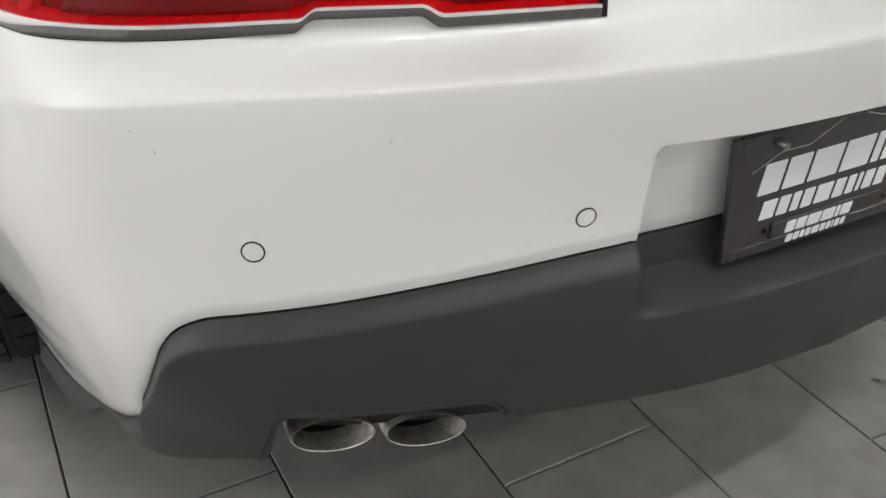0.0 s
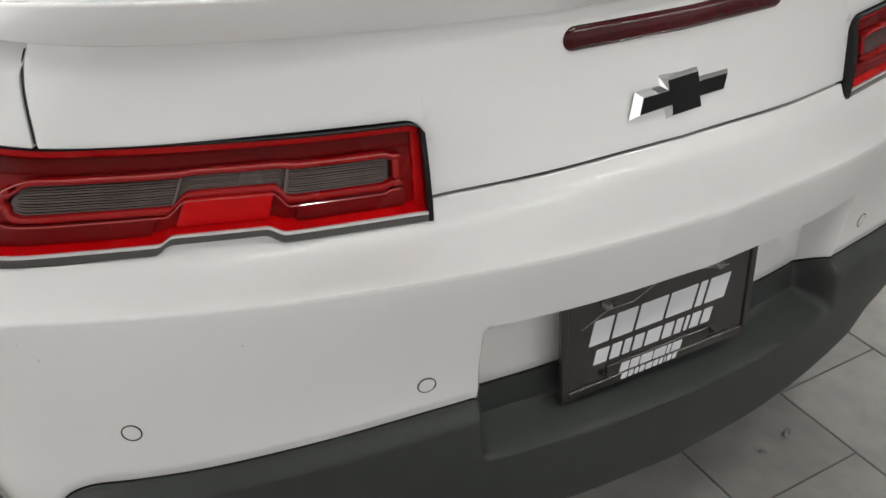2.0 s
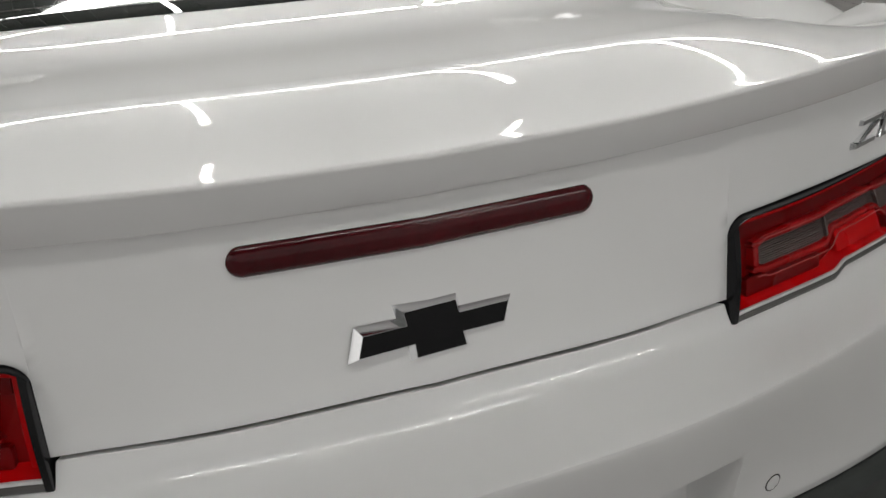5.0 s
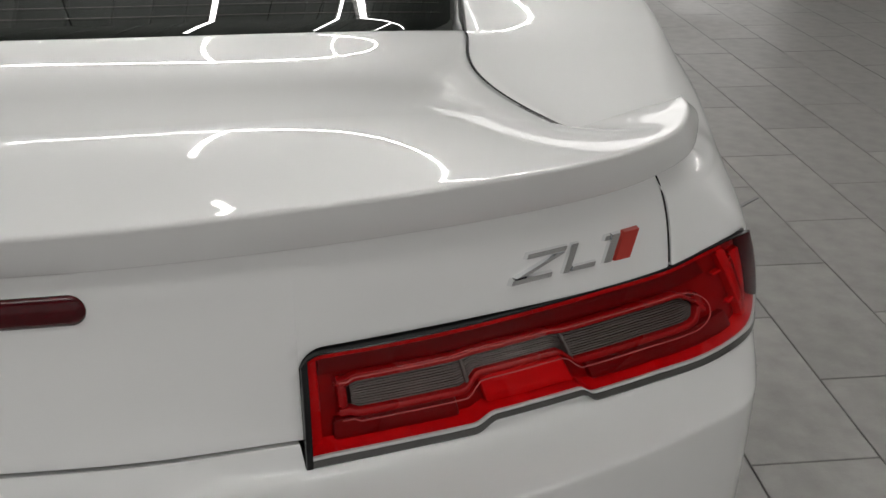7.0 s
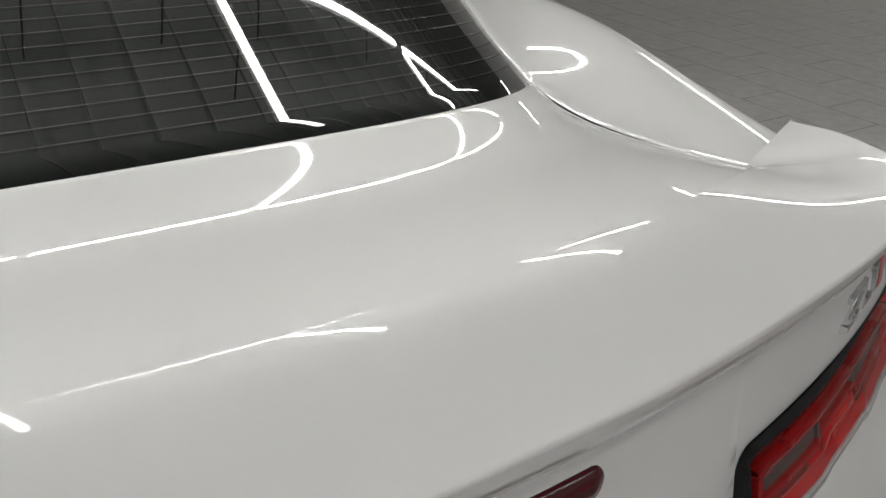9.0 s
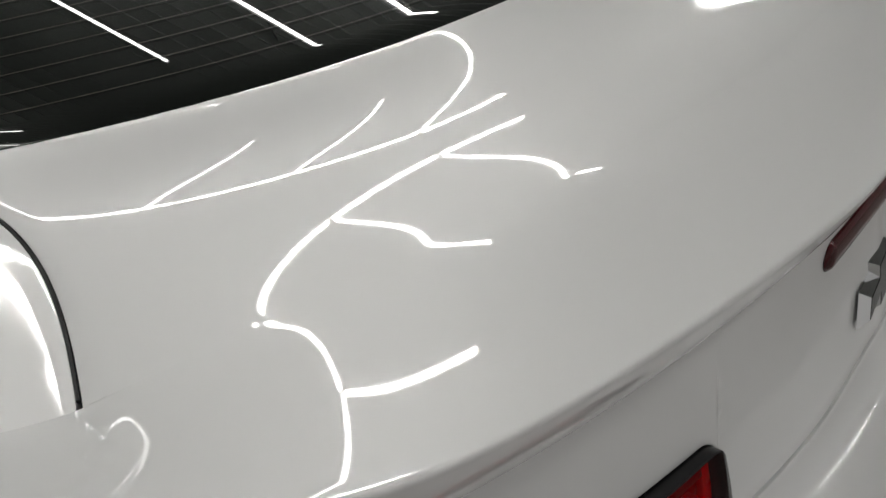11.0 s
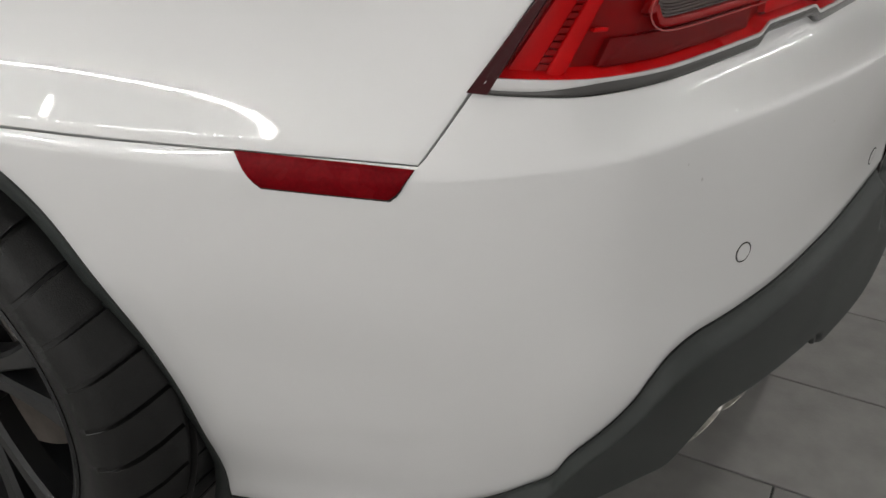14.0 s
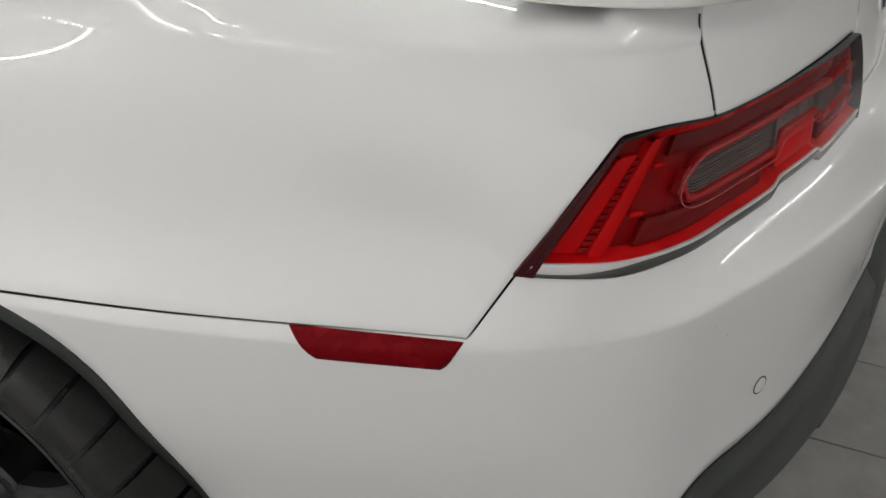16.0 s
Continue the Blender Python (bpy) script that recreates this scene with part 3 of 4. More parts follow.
def build_glass():
    g = np.array([[glass_at(u, v) for v in np.linspace(0, 1, 30)] for u in np.linspace(-1, 1, 41)])
    bm = bmesh.new()
    sheet(bm, g, depth=0.005)
    pane = part("rear_window", bm, GLASS, car, "dark tinted rear window with thin heater lines")
    for k in range(31):
        v = 0.05 + k * 0.030
        bm = bmesh.new()
        n = []
        for u in np.linspace(-0.93, 0.93, 31):
            p = glass_at(u, v)
            n.append([p + np.array((0, -0.0006, 0.0012)), glass_at(u, v + 0.0009) + np.array((0, -0.0006, 0.0012))])
        grid_into(bm, np.array(n))
        part("heater_line", bm, HEATER, pane)


def quarter_low(s):
    if s >= S_MARK:
        return 0.7603 - 0.010 * (s - S_MARK) / (1 - S_MARK)
    if s > S_LIGHT_END:
        t = (s - S_LIGHT_END) / (S_MARK - S_LIGHT_END)
        return 0.8345 + (0.7603 - 0.8345) * t
    if s < S_FRONT:
        xb = float(level_at(7, s)[0])
        return float(np.interp(xb, LAMP_TOP[:, 0], LAMP_TOP[:, 2])) + 0.0015
    # the lamp's slanting front edge
    c = column(s)
    d = c[:, 1] - (0.806 - 0.546 * c[:, 2])
    k = (c[:, 2] > 0.80) & (c[:, 2] < 0.985)
    return float(np.interp(0, d[k], c[k, 2])) + 0.001


S_FRONT = float(np.interp(0.281, LEVELS[7][:, 1], STATIONS))


SIDE_TOP = 1.02


def roof_side(e, y):
    """Over the shoulder from the side's top e, in to the boot seam or the glass's edge."""
    if y < 0.36:
        k = step(y, 0.30, 0.36)
        inner = np.array([0.652, y, 1.044])
        tuck = e + np.array([-0.038, 0.012, 0.034])
        end = tuck + (inner - tuck) * float(k)
    elif y < 0.706:
        q = seam_edge(y)
        end = np.array([q[0] + 0.0024, y, q[2]])
    else:
        v = min(1.0, (y - 0.706) / (1.36 - 0.706))
        q = glass_at(1.0, v)
        end = np.array([q[0] + 0.004, y, q[2]])
    w = e[0] - end[0]
    lift = end[2] - 1.06
    rise = 0.5 * (lift + math.sqrt(lift * lift + 0.0016))
    # one convex sweep from the shoulder inwards
    m0 = np.array([-0.35, 0, 0.94]) * 0.16 * min(1.0, w / 0.15)
    m1 = np.array([-0.9 * w, 0, 0.12 * w + 2.0 * max(0.0, rise - 0.02)])
    run = np.linspace(0, 1, 22)[1:, None]
    sweep = ((2 * run ** 3 - 3 * run ** 2 + 1) * e + (run ** 3 - 2 * run ** 2 + run) * m0
             + (3 * run ** 2 - 2 * run ** 3) * end + (run ** 3 - run ** 2) * m1)
    # from the boot's edge forwards the shoulder turns in over a tight crest
    k = float(step(y, 0.33, 0.48)) * (1 - float(step(y, 0.95, 1.3)))
    if k > 0:
        f = min(y, 1.0) - 0.45
        crest = np.array([min(0.797 + 0.285 * f - 0.10 * f * f, e[0] - 0.006), y, max(1.040 + 0.083 * f, e[2] + 0.010)])
        past = crest + (end - crest) * min(0.3, 0.03 / np.linalg.norm(end - crest)) + np.array([0, 0, 0.003])
        t = np.linspace(0, 1, 10)[1:, None]
        turn = e * (1 - t) ** 2 + crest * 2 * t * (1 - t) + past * t * t
        t = np.linspace(0, 1, 13)[1:, None]
        d = np.linalg.norm(end - past)
        a0 = (past - crest) / np.linalg.norm(past - crest) * d
        flat = ((2 * t ** 3 - 3 * t ** 2 + 1) * past + (t ** 3 - 2 * t ** 2 + t) * a0
                + (3 * t ** 2 - 2 * t ** 3) * end + (t ** 3 - t ** 2) * m1 * (d / max(w, 1e-6)))
        sweep = sweep * (1 - k) + np.vstack([turn, flat]) * k
    return sweep


def build_quarter(side):
    """Rear wing: from the side seam over the shoulder to the boot seam and up the pillar."""
    g = []
    s0 = s_at_x(7, 0.7205)
    ss = row_s((s0, S_FRONT, 26), (S_FRONT, S_LIGHT_END, 16), (S_LIGHT_END, S_MARK, 12), (S_MARK, 1, 30))
    for s in ss:
        zs = np.linspace(quarter_low(s), SIDE_TOP, 26)
        k = max(0.0, 1 - (s - s0) / (S_FRONT - s0))
        p = np.array([skin(s + k * (s_along(0, seam_x(z) + 0.0060, z) - s0), z) for z in zs]) if k > 0 else skin(s, zs)
        if p[0][1] > 0.80:
            lo = max(p[0][2], arch_z(p[0][1]) + 0.002)
            p = skin(s, np.linspace(lo, SIDE_TOP, 26))
        g.append(np.vstack([p, roof_side(p[-1], p[-1][1])]))
    last = g[-1][:26]
    for y in np.linspace(0.99, 1.9, 26):
        zs = np.linspace(max(0.751, arch_z(y) + 0.002) if y < 1.45 else 0.70, SIDE_TOP, 26)
        p = np.stack([np.interp(zs, last[:, 2], last[:, 0]) - 0.10 * float(step(y, 1.12, 1.5)) * (zs - 0.75) / 0.28, np.full(26, y), zs], 1)
        g.append(np.vstack([p, roof_side(p[-1], y)]))
    g = np.array(g)
    # even out the sweep lengthwise, less towards its inner edge
    sweep = g[:, 26:]
    ease = (1 - np.linspace(0, 1, sweep.shape[1]) ** 2)[None, :, None]
    for _ in range(14):
        sweep[1:-1] += 0.5 * ease * (0.5 * (sweep[:-2] + sweep[2:]) - sweep[1:-1])
    if side < 0:
        g = mirror(g)
    bm = bmesh.new()
    sheet(bm, g, depth=0.03, flip=side)
    part("quarter_panel", bm, PAINT, car, "glossy white rear wing running up into the roof pillar")


def build_roof():
    # roof skin and plain front half of the car
    g = []
    for u in np.linspace(-1, 1, 25):
        row = []
        for v in np.linspace(0, 1, 16):
            a = glass_top(u)
            row.append((a[0] * (1 + 0.06 * v), a[1] + v * 0.95, a[2] + 0.03 * math.sin(v * 2.2)))
        g.append(row)
    bm = bmesh.new()
    sheet(bm, np.array(g), depth=0.01)
    part("roof", bm, PAINT, car)
    bm = bmesh.new()
    g = []
    for u in np.linspace(-1, 1, 21):
        g.append([(u * (0.535 + 0.13 * v), 2.33 + 0.8 * v + 0.05 * u * u, 1.365 - 0.03 * u * u - 0.36 * v) for v in np.linspace(0, 1, 10)])
    sheet(bm, np.array(g), depth=0.005)
    part("windscreen", bm, GLASS, car)
    bm = bmesh.new()
    g = []
    for u in np.linspace(-1, 1, 25):
        g.append([(u * (0.80 - 0.1 * v * v), 3.13 + 1.35 * v - 0.12 * v * u * u, 1.0 - 0.03 * u * u - 0.16 * v * v) for v in np.linspace(0, 1, 14)])
    sheet(bm, np.array(g), depth=0.01)
    part("bonnet", bm, PAINT, car)
    for side in (-1, 1):
        g = []
        for y in np.linspace(1.905, 4.5, 60):
            k = step(y, 3.6, 4.55)
            row = []
            for z in np.linspace(0, 1, 24):
                lo = 0.2
                if abs(y - 3.9) < 0.40:
                    lo = 0.36 + 0.37 * math.sqrt(1 - ((y - 3.9) / 0.40) ** 2)
                zz = lo + (1.0 - 0.12 * k - lo) * z
                x = 1.0 - 0.10 * (1 - z) ** 2 - 0.09 * z ** 3 - 0.18 * k
                row.append((side * x, y, zz))
            row.append((side * (0.80 - 0.05 * k), y, 1.01 - 0.13 * k))
            g.append(row)
        bm = bmesh.new()
        sheet(bm, np.array(g), depth=0.01, flip=side)
        part("front_side", bm, PAINT, car)
        g = []
        for v in np.linspace(0, 1, 12):
            y = 1.5 + 1.55 * v
            g.append([(side * (0.86 - 0.30 * w * (1 - 0.15 * v)), y - 0.35 * w * v, 1.02 + (0.30 - 0.10 * (2 * v - 1) ** 2) * w) for w in np.linspace(0, 1, 8)])
        bm = bmesh.new()
        sheet(bm, np.array(g), depth=0.006, flip=side)
        part("side_window", bm, GLASS, car)
    bm = bmesh.new()
    g = [[(u * 0.80, 4.46 + 0.10 * (1 - u * u), z) for z in np.linspace(0.2, 0.86, 12)] for u in np.linspace(-1, 1, 25)]
    sheet(bm, np.array(g), depth=0.01)
    part("front_bumper", bm, PAINT, car)


def build_seals(side):
    """Black seals in the joints round the boot lid."""
    def line(name, pts, r):
        bm = bmesh.new()
        tube_into(bm, [(side * p[0], p[1], p[2]) for p in pts], r, 6)
        part(name, bm, BLACK, car, "black seal in the panel gap")
    pts = []
    for z in np.linspace(0.958, 1.044, 16):
        p = skin_x(seam_x(z) + 0.0030, z)
        pts.append(p - out_at(s_along(0, seam_x(z), z)) * 0.0012)
    line("boot_seal", pts, 0.0009)
    pts = []
    for y in np.linspace(0.385, 0.70, 30):
        q = seam_edge(y)
        pts.append((q[0] - 0.0002, y, q[2] - 0.0013))
    line("deck_seal", pts, 0.0015)


def build_inner():
    """Dark shell behind the joints."""
    bm = bmesh.new()
    g = []
    for s in np.linspace(0, 0.97, 60):
        z = np.linspace(0.35, 1.03, 30)
        p = skin(s, z)
        p -= out_at(s) * 0.035
        p[:, 1] += 0.055 * (1 - step(abs(p[:, 0]), 0.30, 0.36))
        g.append(p)
    grid_into(bm, both(np.array(g)))
    box_into(bm, -0.72, 0.72, 0.42, 4.2, 0.30, 0.98)
    part("inner_shell", bm, BLACK, car, "black inner shell behind the panel gaps")


def build_spoiler():
    top = [(0, .0536, 1.090), (.2, .063, 1.0917), (.4, .091, 1.097), (.55, .124, 1.102), (.620, .150, 1.103), (.675, .190, 1.100), (.7225, .250, 1.092), (.763, .340, 1.082), (.780, .400, 1.071), (.787, .430, 1.064)]
    low = [(0, .076, 1.044), (.2, .086, 1.045), (.4, .114, 1.048), (.55, .148, 1.052), (.64, .180, 1.055), (.695, .215, 1.056), (.742, .262, 1.057), (.775, .33, 1.0585), (.792, .385, 1.061), (.788, .430, 1.062)]
    inn = [(x, float(deck_rear(x / .65)[1]) + 0.002, 0) for x in np.linspace(0, 0.648, 28)] + [(.70, .398, 0), (.755, .419, 0), (.787, .431, 0)]
    for i, p in enumerate(inn):
        u = p[0] / 0.650
        z = deck_rear(u)[2] + 0.0003 if u < 1 else 1.0485 + 0.014 * (p[0] - 0.65) / 0.137
        inn[i] = (p[0], p[1], z)
    n = 110
    top, low, inn = spline(top, n), spline(low, n), spline(inn, n)

    def bend(p, q, r, count):
        return [p * (1 - t) ** 2 + q * 2 * t * (1 - t) + r * t * t for t in np.linspace(0, 1, count)]

    g = []
    for a, b, c in zip(top, low, inn):
        thick, deep = np.linalg.norm(a - b), np.linalg.norm(a - c)
        r = min(0.0055, 0.3 * thick, 0.3 * deep + 1e-5)
        back, up = (a - c) / (deep + 1e-9), (a - b) / (thick + 1e-9)
        u = min(1.0, c[0] / 0.650)
        fall = deck_at(u, 0) - deck_at(u, 0.03)
        fall /= np.linalg.norm(fall)
        k = float(1 - step(c[0], 0.56, 0.70))
        m0 = (fall * 0.85 * k + back * (1 - k)) * deep
        lift = np.array([0, 0, 0.05 * k])
        m1 = (back + lift) * deep
        end = a - (back + lift) * r
        rise = []
        for t in np.linspace(0, 1, 20)[:-1]:
            rise.append((2 * t ** 3 - 3 * t * t + 1) * c + (t ** 3 - 2 * t * t + t) * m0 + (3 * t * t - 2 * t ** 3) * end + (t ** 3 - t * t) * m1)
        inward = (c - b)
        inward = inward / (np.linalg.norm(inward) + 1e-9) * r
        under = b + (c - b) * 0.28
        under[2] = b[2] + 0.004
        bow = np.array([0, -0.002, 0]) * min(1, thick / 0.03)
        face = [(a - up * r) * (1 - t) + (b + up * r * 0.7) * t + bow * math.sin(math.pi * t) for t in np.linspace(0, 1, 8)]
        g.append(rise + bend(end, a, a - up * r, 6)[:-1] + face + bend(b + up * r * 0.7, b, b + inward, 5)[1:] + [under])
    bm = bmesh.new()
    grid_into(bm, both(np.array(g)))
    part("spoiler", bm, PAINT, car, "white lip spoiler on the boot edge")


build_bumper()
build_valance()
build_trunk()
build_glass()
for side in (-1, 1):
    build_quarter(side)
build_spoiler()
for side in (-1, 1):
    build_seals(side)
build_roof()
build_inner()


# ---------------------------------------------------------------- tail lamps
def build_lamp(side):
    def made(name, bm, mat, parent, label=""):
        if side > 0:
            return part(name, bm, mat, parent, label)
        for v in bm.verts:
            v.co.x *= -1
        return part(name, bm, mat, parent, label)

    n2, n1 = A_N2, A_N1
    # housing: a black tray with a rim
    bm = bmesh.new()
    g = [[lamp_at(a, b, o) for b, o in ((0.0, 0.0), (0.0, -0.03), (0.5, -0.034), (1.0, -0.03), (1.0, 0.0), (0.998, 0.002), (0.986, 0.0025), (0.980, -0.014))] for a in np.linspace(0, 1.0, 80)]
    grid_into(bm, np.array(g))
    def end_strip(bm, a, w0, w1):
        g = [[lamp_at(a, b, -0.03), lamp_at(a, b, 0.0), lamp_at(a + w0 * 0.1, b, 0.002), lamp_at(a + w0 + (w1 - w0) * b, b, 0.0025), lamp_at(a + w0 + (w1 - w0) * b, b, -0.014)] for b in np.linspace(0, 1.0, 20)]
        grid_into(bm, np.array(g))

    end_strip(bm, 0.0, 0.010, 0.012)
    lamp = made("tail_light", bm, GLOSS_BLACK, car, "red and smoked tail lamp with a silver lower strip")
    bm = bmesh.new()
    end_strip(bm, 1.0, -0.030, -0.010)
    made("front_cap", bm, RED_CAP, lamp, "dark red front end cap")
    # red back panel
    bm = bmesh.new()
    lamp_patch(bm, 0.006, 0.994, 0.08, 0.985, -0.018, 0.004)
    made("back_reflector", bm, RED_MID, lamp, "red reflector panel")
    # dark upper band
    bm = bmesh.new()
    lamp_patch(bm, 0.032, 0.835, 0.775, 0.905, -0.012, 0.006)
    made("upper_band", bm, RED_DARK, lamp, "dark red upper band")
    # bright rim just inside the cover
    bm = bmesh.new()
    lamp_patch(bm, 0.016, 0.90, 0.930, 0.975, -0.007, 0.008, soft=0.002)
    lamp_patch(bm, 0.012, 0.026, 0.12, 0.95, -0.012, 0.006, na=4, soft=0.002)
    made("outer_guide", bm, RED_BRIGHT, lamp, "bright red outer light guide")

    # smoked windows: ribs in three bays
    w0, w1 = lamp_a(0.392), lamp_a(0.800)

    def end_round(a):
        inner = 1 - (a - w0) / 0.008 if a < w0 + 0.008 else 0.0
        outer = 1 - (w1 - a) / 0.035 if a > w1 - 0.035 else 0.0
        return 0.03 * (1 - math.sqrt(max(0.0, 1 - min(1.0, inner) ** 2))) + 0.11 * (1 - math.sqrt(max(0.0, 1 - min(1.0, outer) ** 2)))

    def low_edge(a):
        return 0.44 + 0.11 * notch(a) + end_round(a)

    def high_edge(a):
        return 0.70 + 0.012 * notch(a) - end_round(a)

    # raised red frame round the windows
    bm = bmesh.new()
    for lo, hi in ((lambda a: high_edge(a) + 0.012, lambda a: high_edge(a) + 0.032), (lambda a: low_edge(a) - 0.046, lambda a: low_edge(a) - 0.024)):
        lamp_patch(bm, w0 - 0.022, w1 + 0.022, lo, hi, -0.005, 0.010, na=90, soft=0.003)
    for a in (w0 - 0.022, w1 + 0.010):
        lamp_patch(bm, a + 0.004, a + 0.010, 0.49, 0.66, -0.005, 0.010, soft=0.003)
    made("light_guide", bm, RED_GUIDE, lamp, "raised red light guide")
    bm = bmesh.new()
    lamp_patch(bm, w0 - 0.008, w1 + 0.008, lambda a: low_edge(a) - 0.02, lambda a: high_edge(a) + 0.01, -0.0145, 0.003, na=90)
    made("window_back", bm, SMOKE_DEEP, lamp, "dark backing of the reversing windows")
    for a0, a1, count in ((w0, n2 - 0.004, 11), (n2 + 0.004, n1 - 0.004, 8), (n1 + 0.004, w1, 11)):
        bm = bmesh.new()
        for k in range(count):
            f0, f1 = (k + 0.3) / count, (k + 0.52 + 0.16 * (k % 3 == 1)) / count
            lamp_patch(bm, a0, a1, lambda a, f=f0: low_edge(a) + (high_edge(a) - low_edge(a)) * f,
                       lambda a, f=f1: low_edge(a) + (high_edge(a) - low_edge(a)) * f, -0.011, 0.004, nb=3, soft=0.0008)
        made("reverse_light", bm, SMOKE, lamp, "ribbed smoky grey reversing window")
    for a in (n2, n1):
        bm = bmesh.new()
        lamp_patch(bm, a - 0.002, a + 0.002, 0.42, 0.71, -0.007, 0.008, na=3)
        made("divider", bm, SMOKE, lamp, "thin grey divider")
    # lower blocks
    for a0, a1 in ((0.05, n2 - 0.03), (n1 + 0.025, lamp_a(0.835))):
        bm = bmesh.new()
        lamp_patch(bm, a0, a1, 0.185, 0.345, -0.010, 0.008, soft=0.002)
        made("lower_block", bm, RED_BLOCK, lamp, "dark red lower lamp block")
    bm = bmesh.new()
    lamp_patch(bm, n2 + 0.022, n1 - 0.022, 0.19, 0.46, -0.008, 0.008, soft=0.002)
    made("reflex", bm, RED_BRIGHT, lamp, "bright red honeycomb reflector")
    # side wrap
    bm = bmesh.new()
    lamp_patch(bm, 0.930, 0.965, 0.17, 0.82, -0.011, 0.006, soft=0.002)
    made("side_block", bm, RED_BRIGHT, lamp, "red side reflector")
    bm = bmesh.new()
    lamp_patch(bm, 0.885, 0.905, 0.15, 0.90, -0.007, 0.010, soft=0.003)
    made("side_guide", bm, RED_BRIGHT, lamp, "bright red upright light guide")
    for k in range(14):
        bm = bmesh.new()
        b = 0.17 + 0.045 * k
        lamp_patch(bm, 0.909, 0.926, b, b + 0.028, -0.010, 0.006, na=3)
        made("side_rib", bm, RED_MID, lamp)
    for b in (0.40, 0.72):
        bm = bmesh.new()
        lamp_patch(bm, 0.846, 0.870, b, b + 0.018, -0.007, 0.006, na=4)
        made("side_bar", bm, RED_BRIGHT, lamp)
    # thin clear ridge moulded into the cover round the windows
    turn = w1 - 0.035
    low_run = [(a, low_edge(a) - 0.085) for a in np.linspace(w0 - 0.020, turn, 70)]
    high_run = [(a, high_edge(a) + 0.045) for a in np.linspace(turn, w0 - 0.020, 50)]
    b0, b1 = low_run[-1][1], high_run[0][1]
    bend = [(turn + 0.062 * math.sin(t), (b0 + b1) / 2 - (b1 - b0) / 2 * math.cos(t)) for t in np.linspace(0, math.pi, 18)[1:-1]]
    bm = bmesh.new()
    tube_into(bm, [Vector(lamp_at(a, b, -0.001)) for a, b in low_run + bend + high_run], 0.0008, 6)
    made("cover_ridge", bm, RED_CLEAR, lamp, "fine clear ridge in the lamp cover")
    # strips along the bottom
    front = lambda a: float(step(a, 0.80, 0.93))
    bm = bmesh.new()
    lamp_patch(bm, 0.008, 0.985, lambda a: 0.086 - 0.048 * front(a), lambda a: 0.103, 0.0022, 0.003, na=120, soft=0.001)
    made("silver_strip", bm, SILVER, lamp, "silver strip along the lamp's lower edge")
    bm = bmesh.new()
    lamp_patch(bm, 0.010, 0.992, lambda a: 0.014, lambda a: 0.081 - 0.048 * front(a), 0.002, 0.03, na=120, soft=0.002)
    made("lower_trim", bm, TRIM, lamp, "smoky grey clear lower trim")
    # red shelf that closes the lamp's bottom behind the strip
    bm = bmesh.new()
    grid_into(bm, np.array([[lamp_at(a, 0.098, 0.001), lamp_at(a, 0.125, -0.006), lamp_at(a, 0.19, -0.0175)] for a in np.linspace(0.004, 0.99, 120)]))
    made("lower_shelf", bm, RED_BRIGHT, lamp, "bright red lower shelf")
    # clear cover
    bm = bmesh.new()
    g = np.array([[lamp_at(a, b, 0.003) for b in np.linspace(0.10, 0.984, 12)] for a in np.linspace(0.009, 0.990, 90)])
    sheet(bm, g, depth=0.004, edge=0.0015, sides="")
    ob = made("lens", bm, LENS, lamp, "clear glossy lamp cover")
    ob.visible_shadow = False
    return lamp


RED_CAP = material("cap_red", (0.045, 0.001, 0.003), 0.3, noise_scale=40, noise_amount=0.2, spec=0.2)
RED_BLOCK = material("block_red", (0.17, 0.001, 0.002), 0.3, noise_scale=40, noise_amount=0.2, spec=0.15)
RED_GUIDE = material("guide_red", (0.33, 0.0012, 0.0025), 0.3, metal=0.0, noise_scale=40, noise_amount=0.15, spec=0.4)
RED_MID = material("mid_red", (0.27, 0.001, 0.002), 0.3, metal=0.0, noise_scale=40, noise_amount=0.2, spec=0.1)
RED_CLEAR = material("clear_red_ridge", (0.55, 0.10, 0.10), 0.08, coat=1.0)
TRIM = material("smoky_trim", (0.062, 0.06, 0.057), 0.2, coat=0.6, noise_scale=20, noise_amount=0.2)
for side in (-1, 1):
    build_lamp(side)


# ---------------------------------------------------------------- small parts on the tail
def face_frame(x, z):
    """The place, right, up and out of the boot face at x, z."""
    p = skin_x(abs(x), z) * np.array([math.copysign(1, x), 1, 1])
    q = skin_x(abs(x) + 0.02, z) * np.array([math.copysign(1, x), 1, 1])
    r = (q - p) * math.copysign(1, x)
    r /= np.linalg.norm(r)
    u = skin_x(abs(x), z + 0.02) * np.array([math.copysign(1, x), 1, 1]) - p
    u -= r * (u @ r)
    u /= np.linalg.norm(u)
    n = np.cross(r, u)
    return p, r, u, n


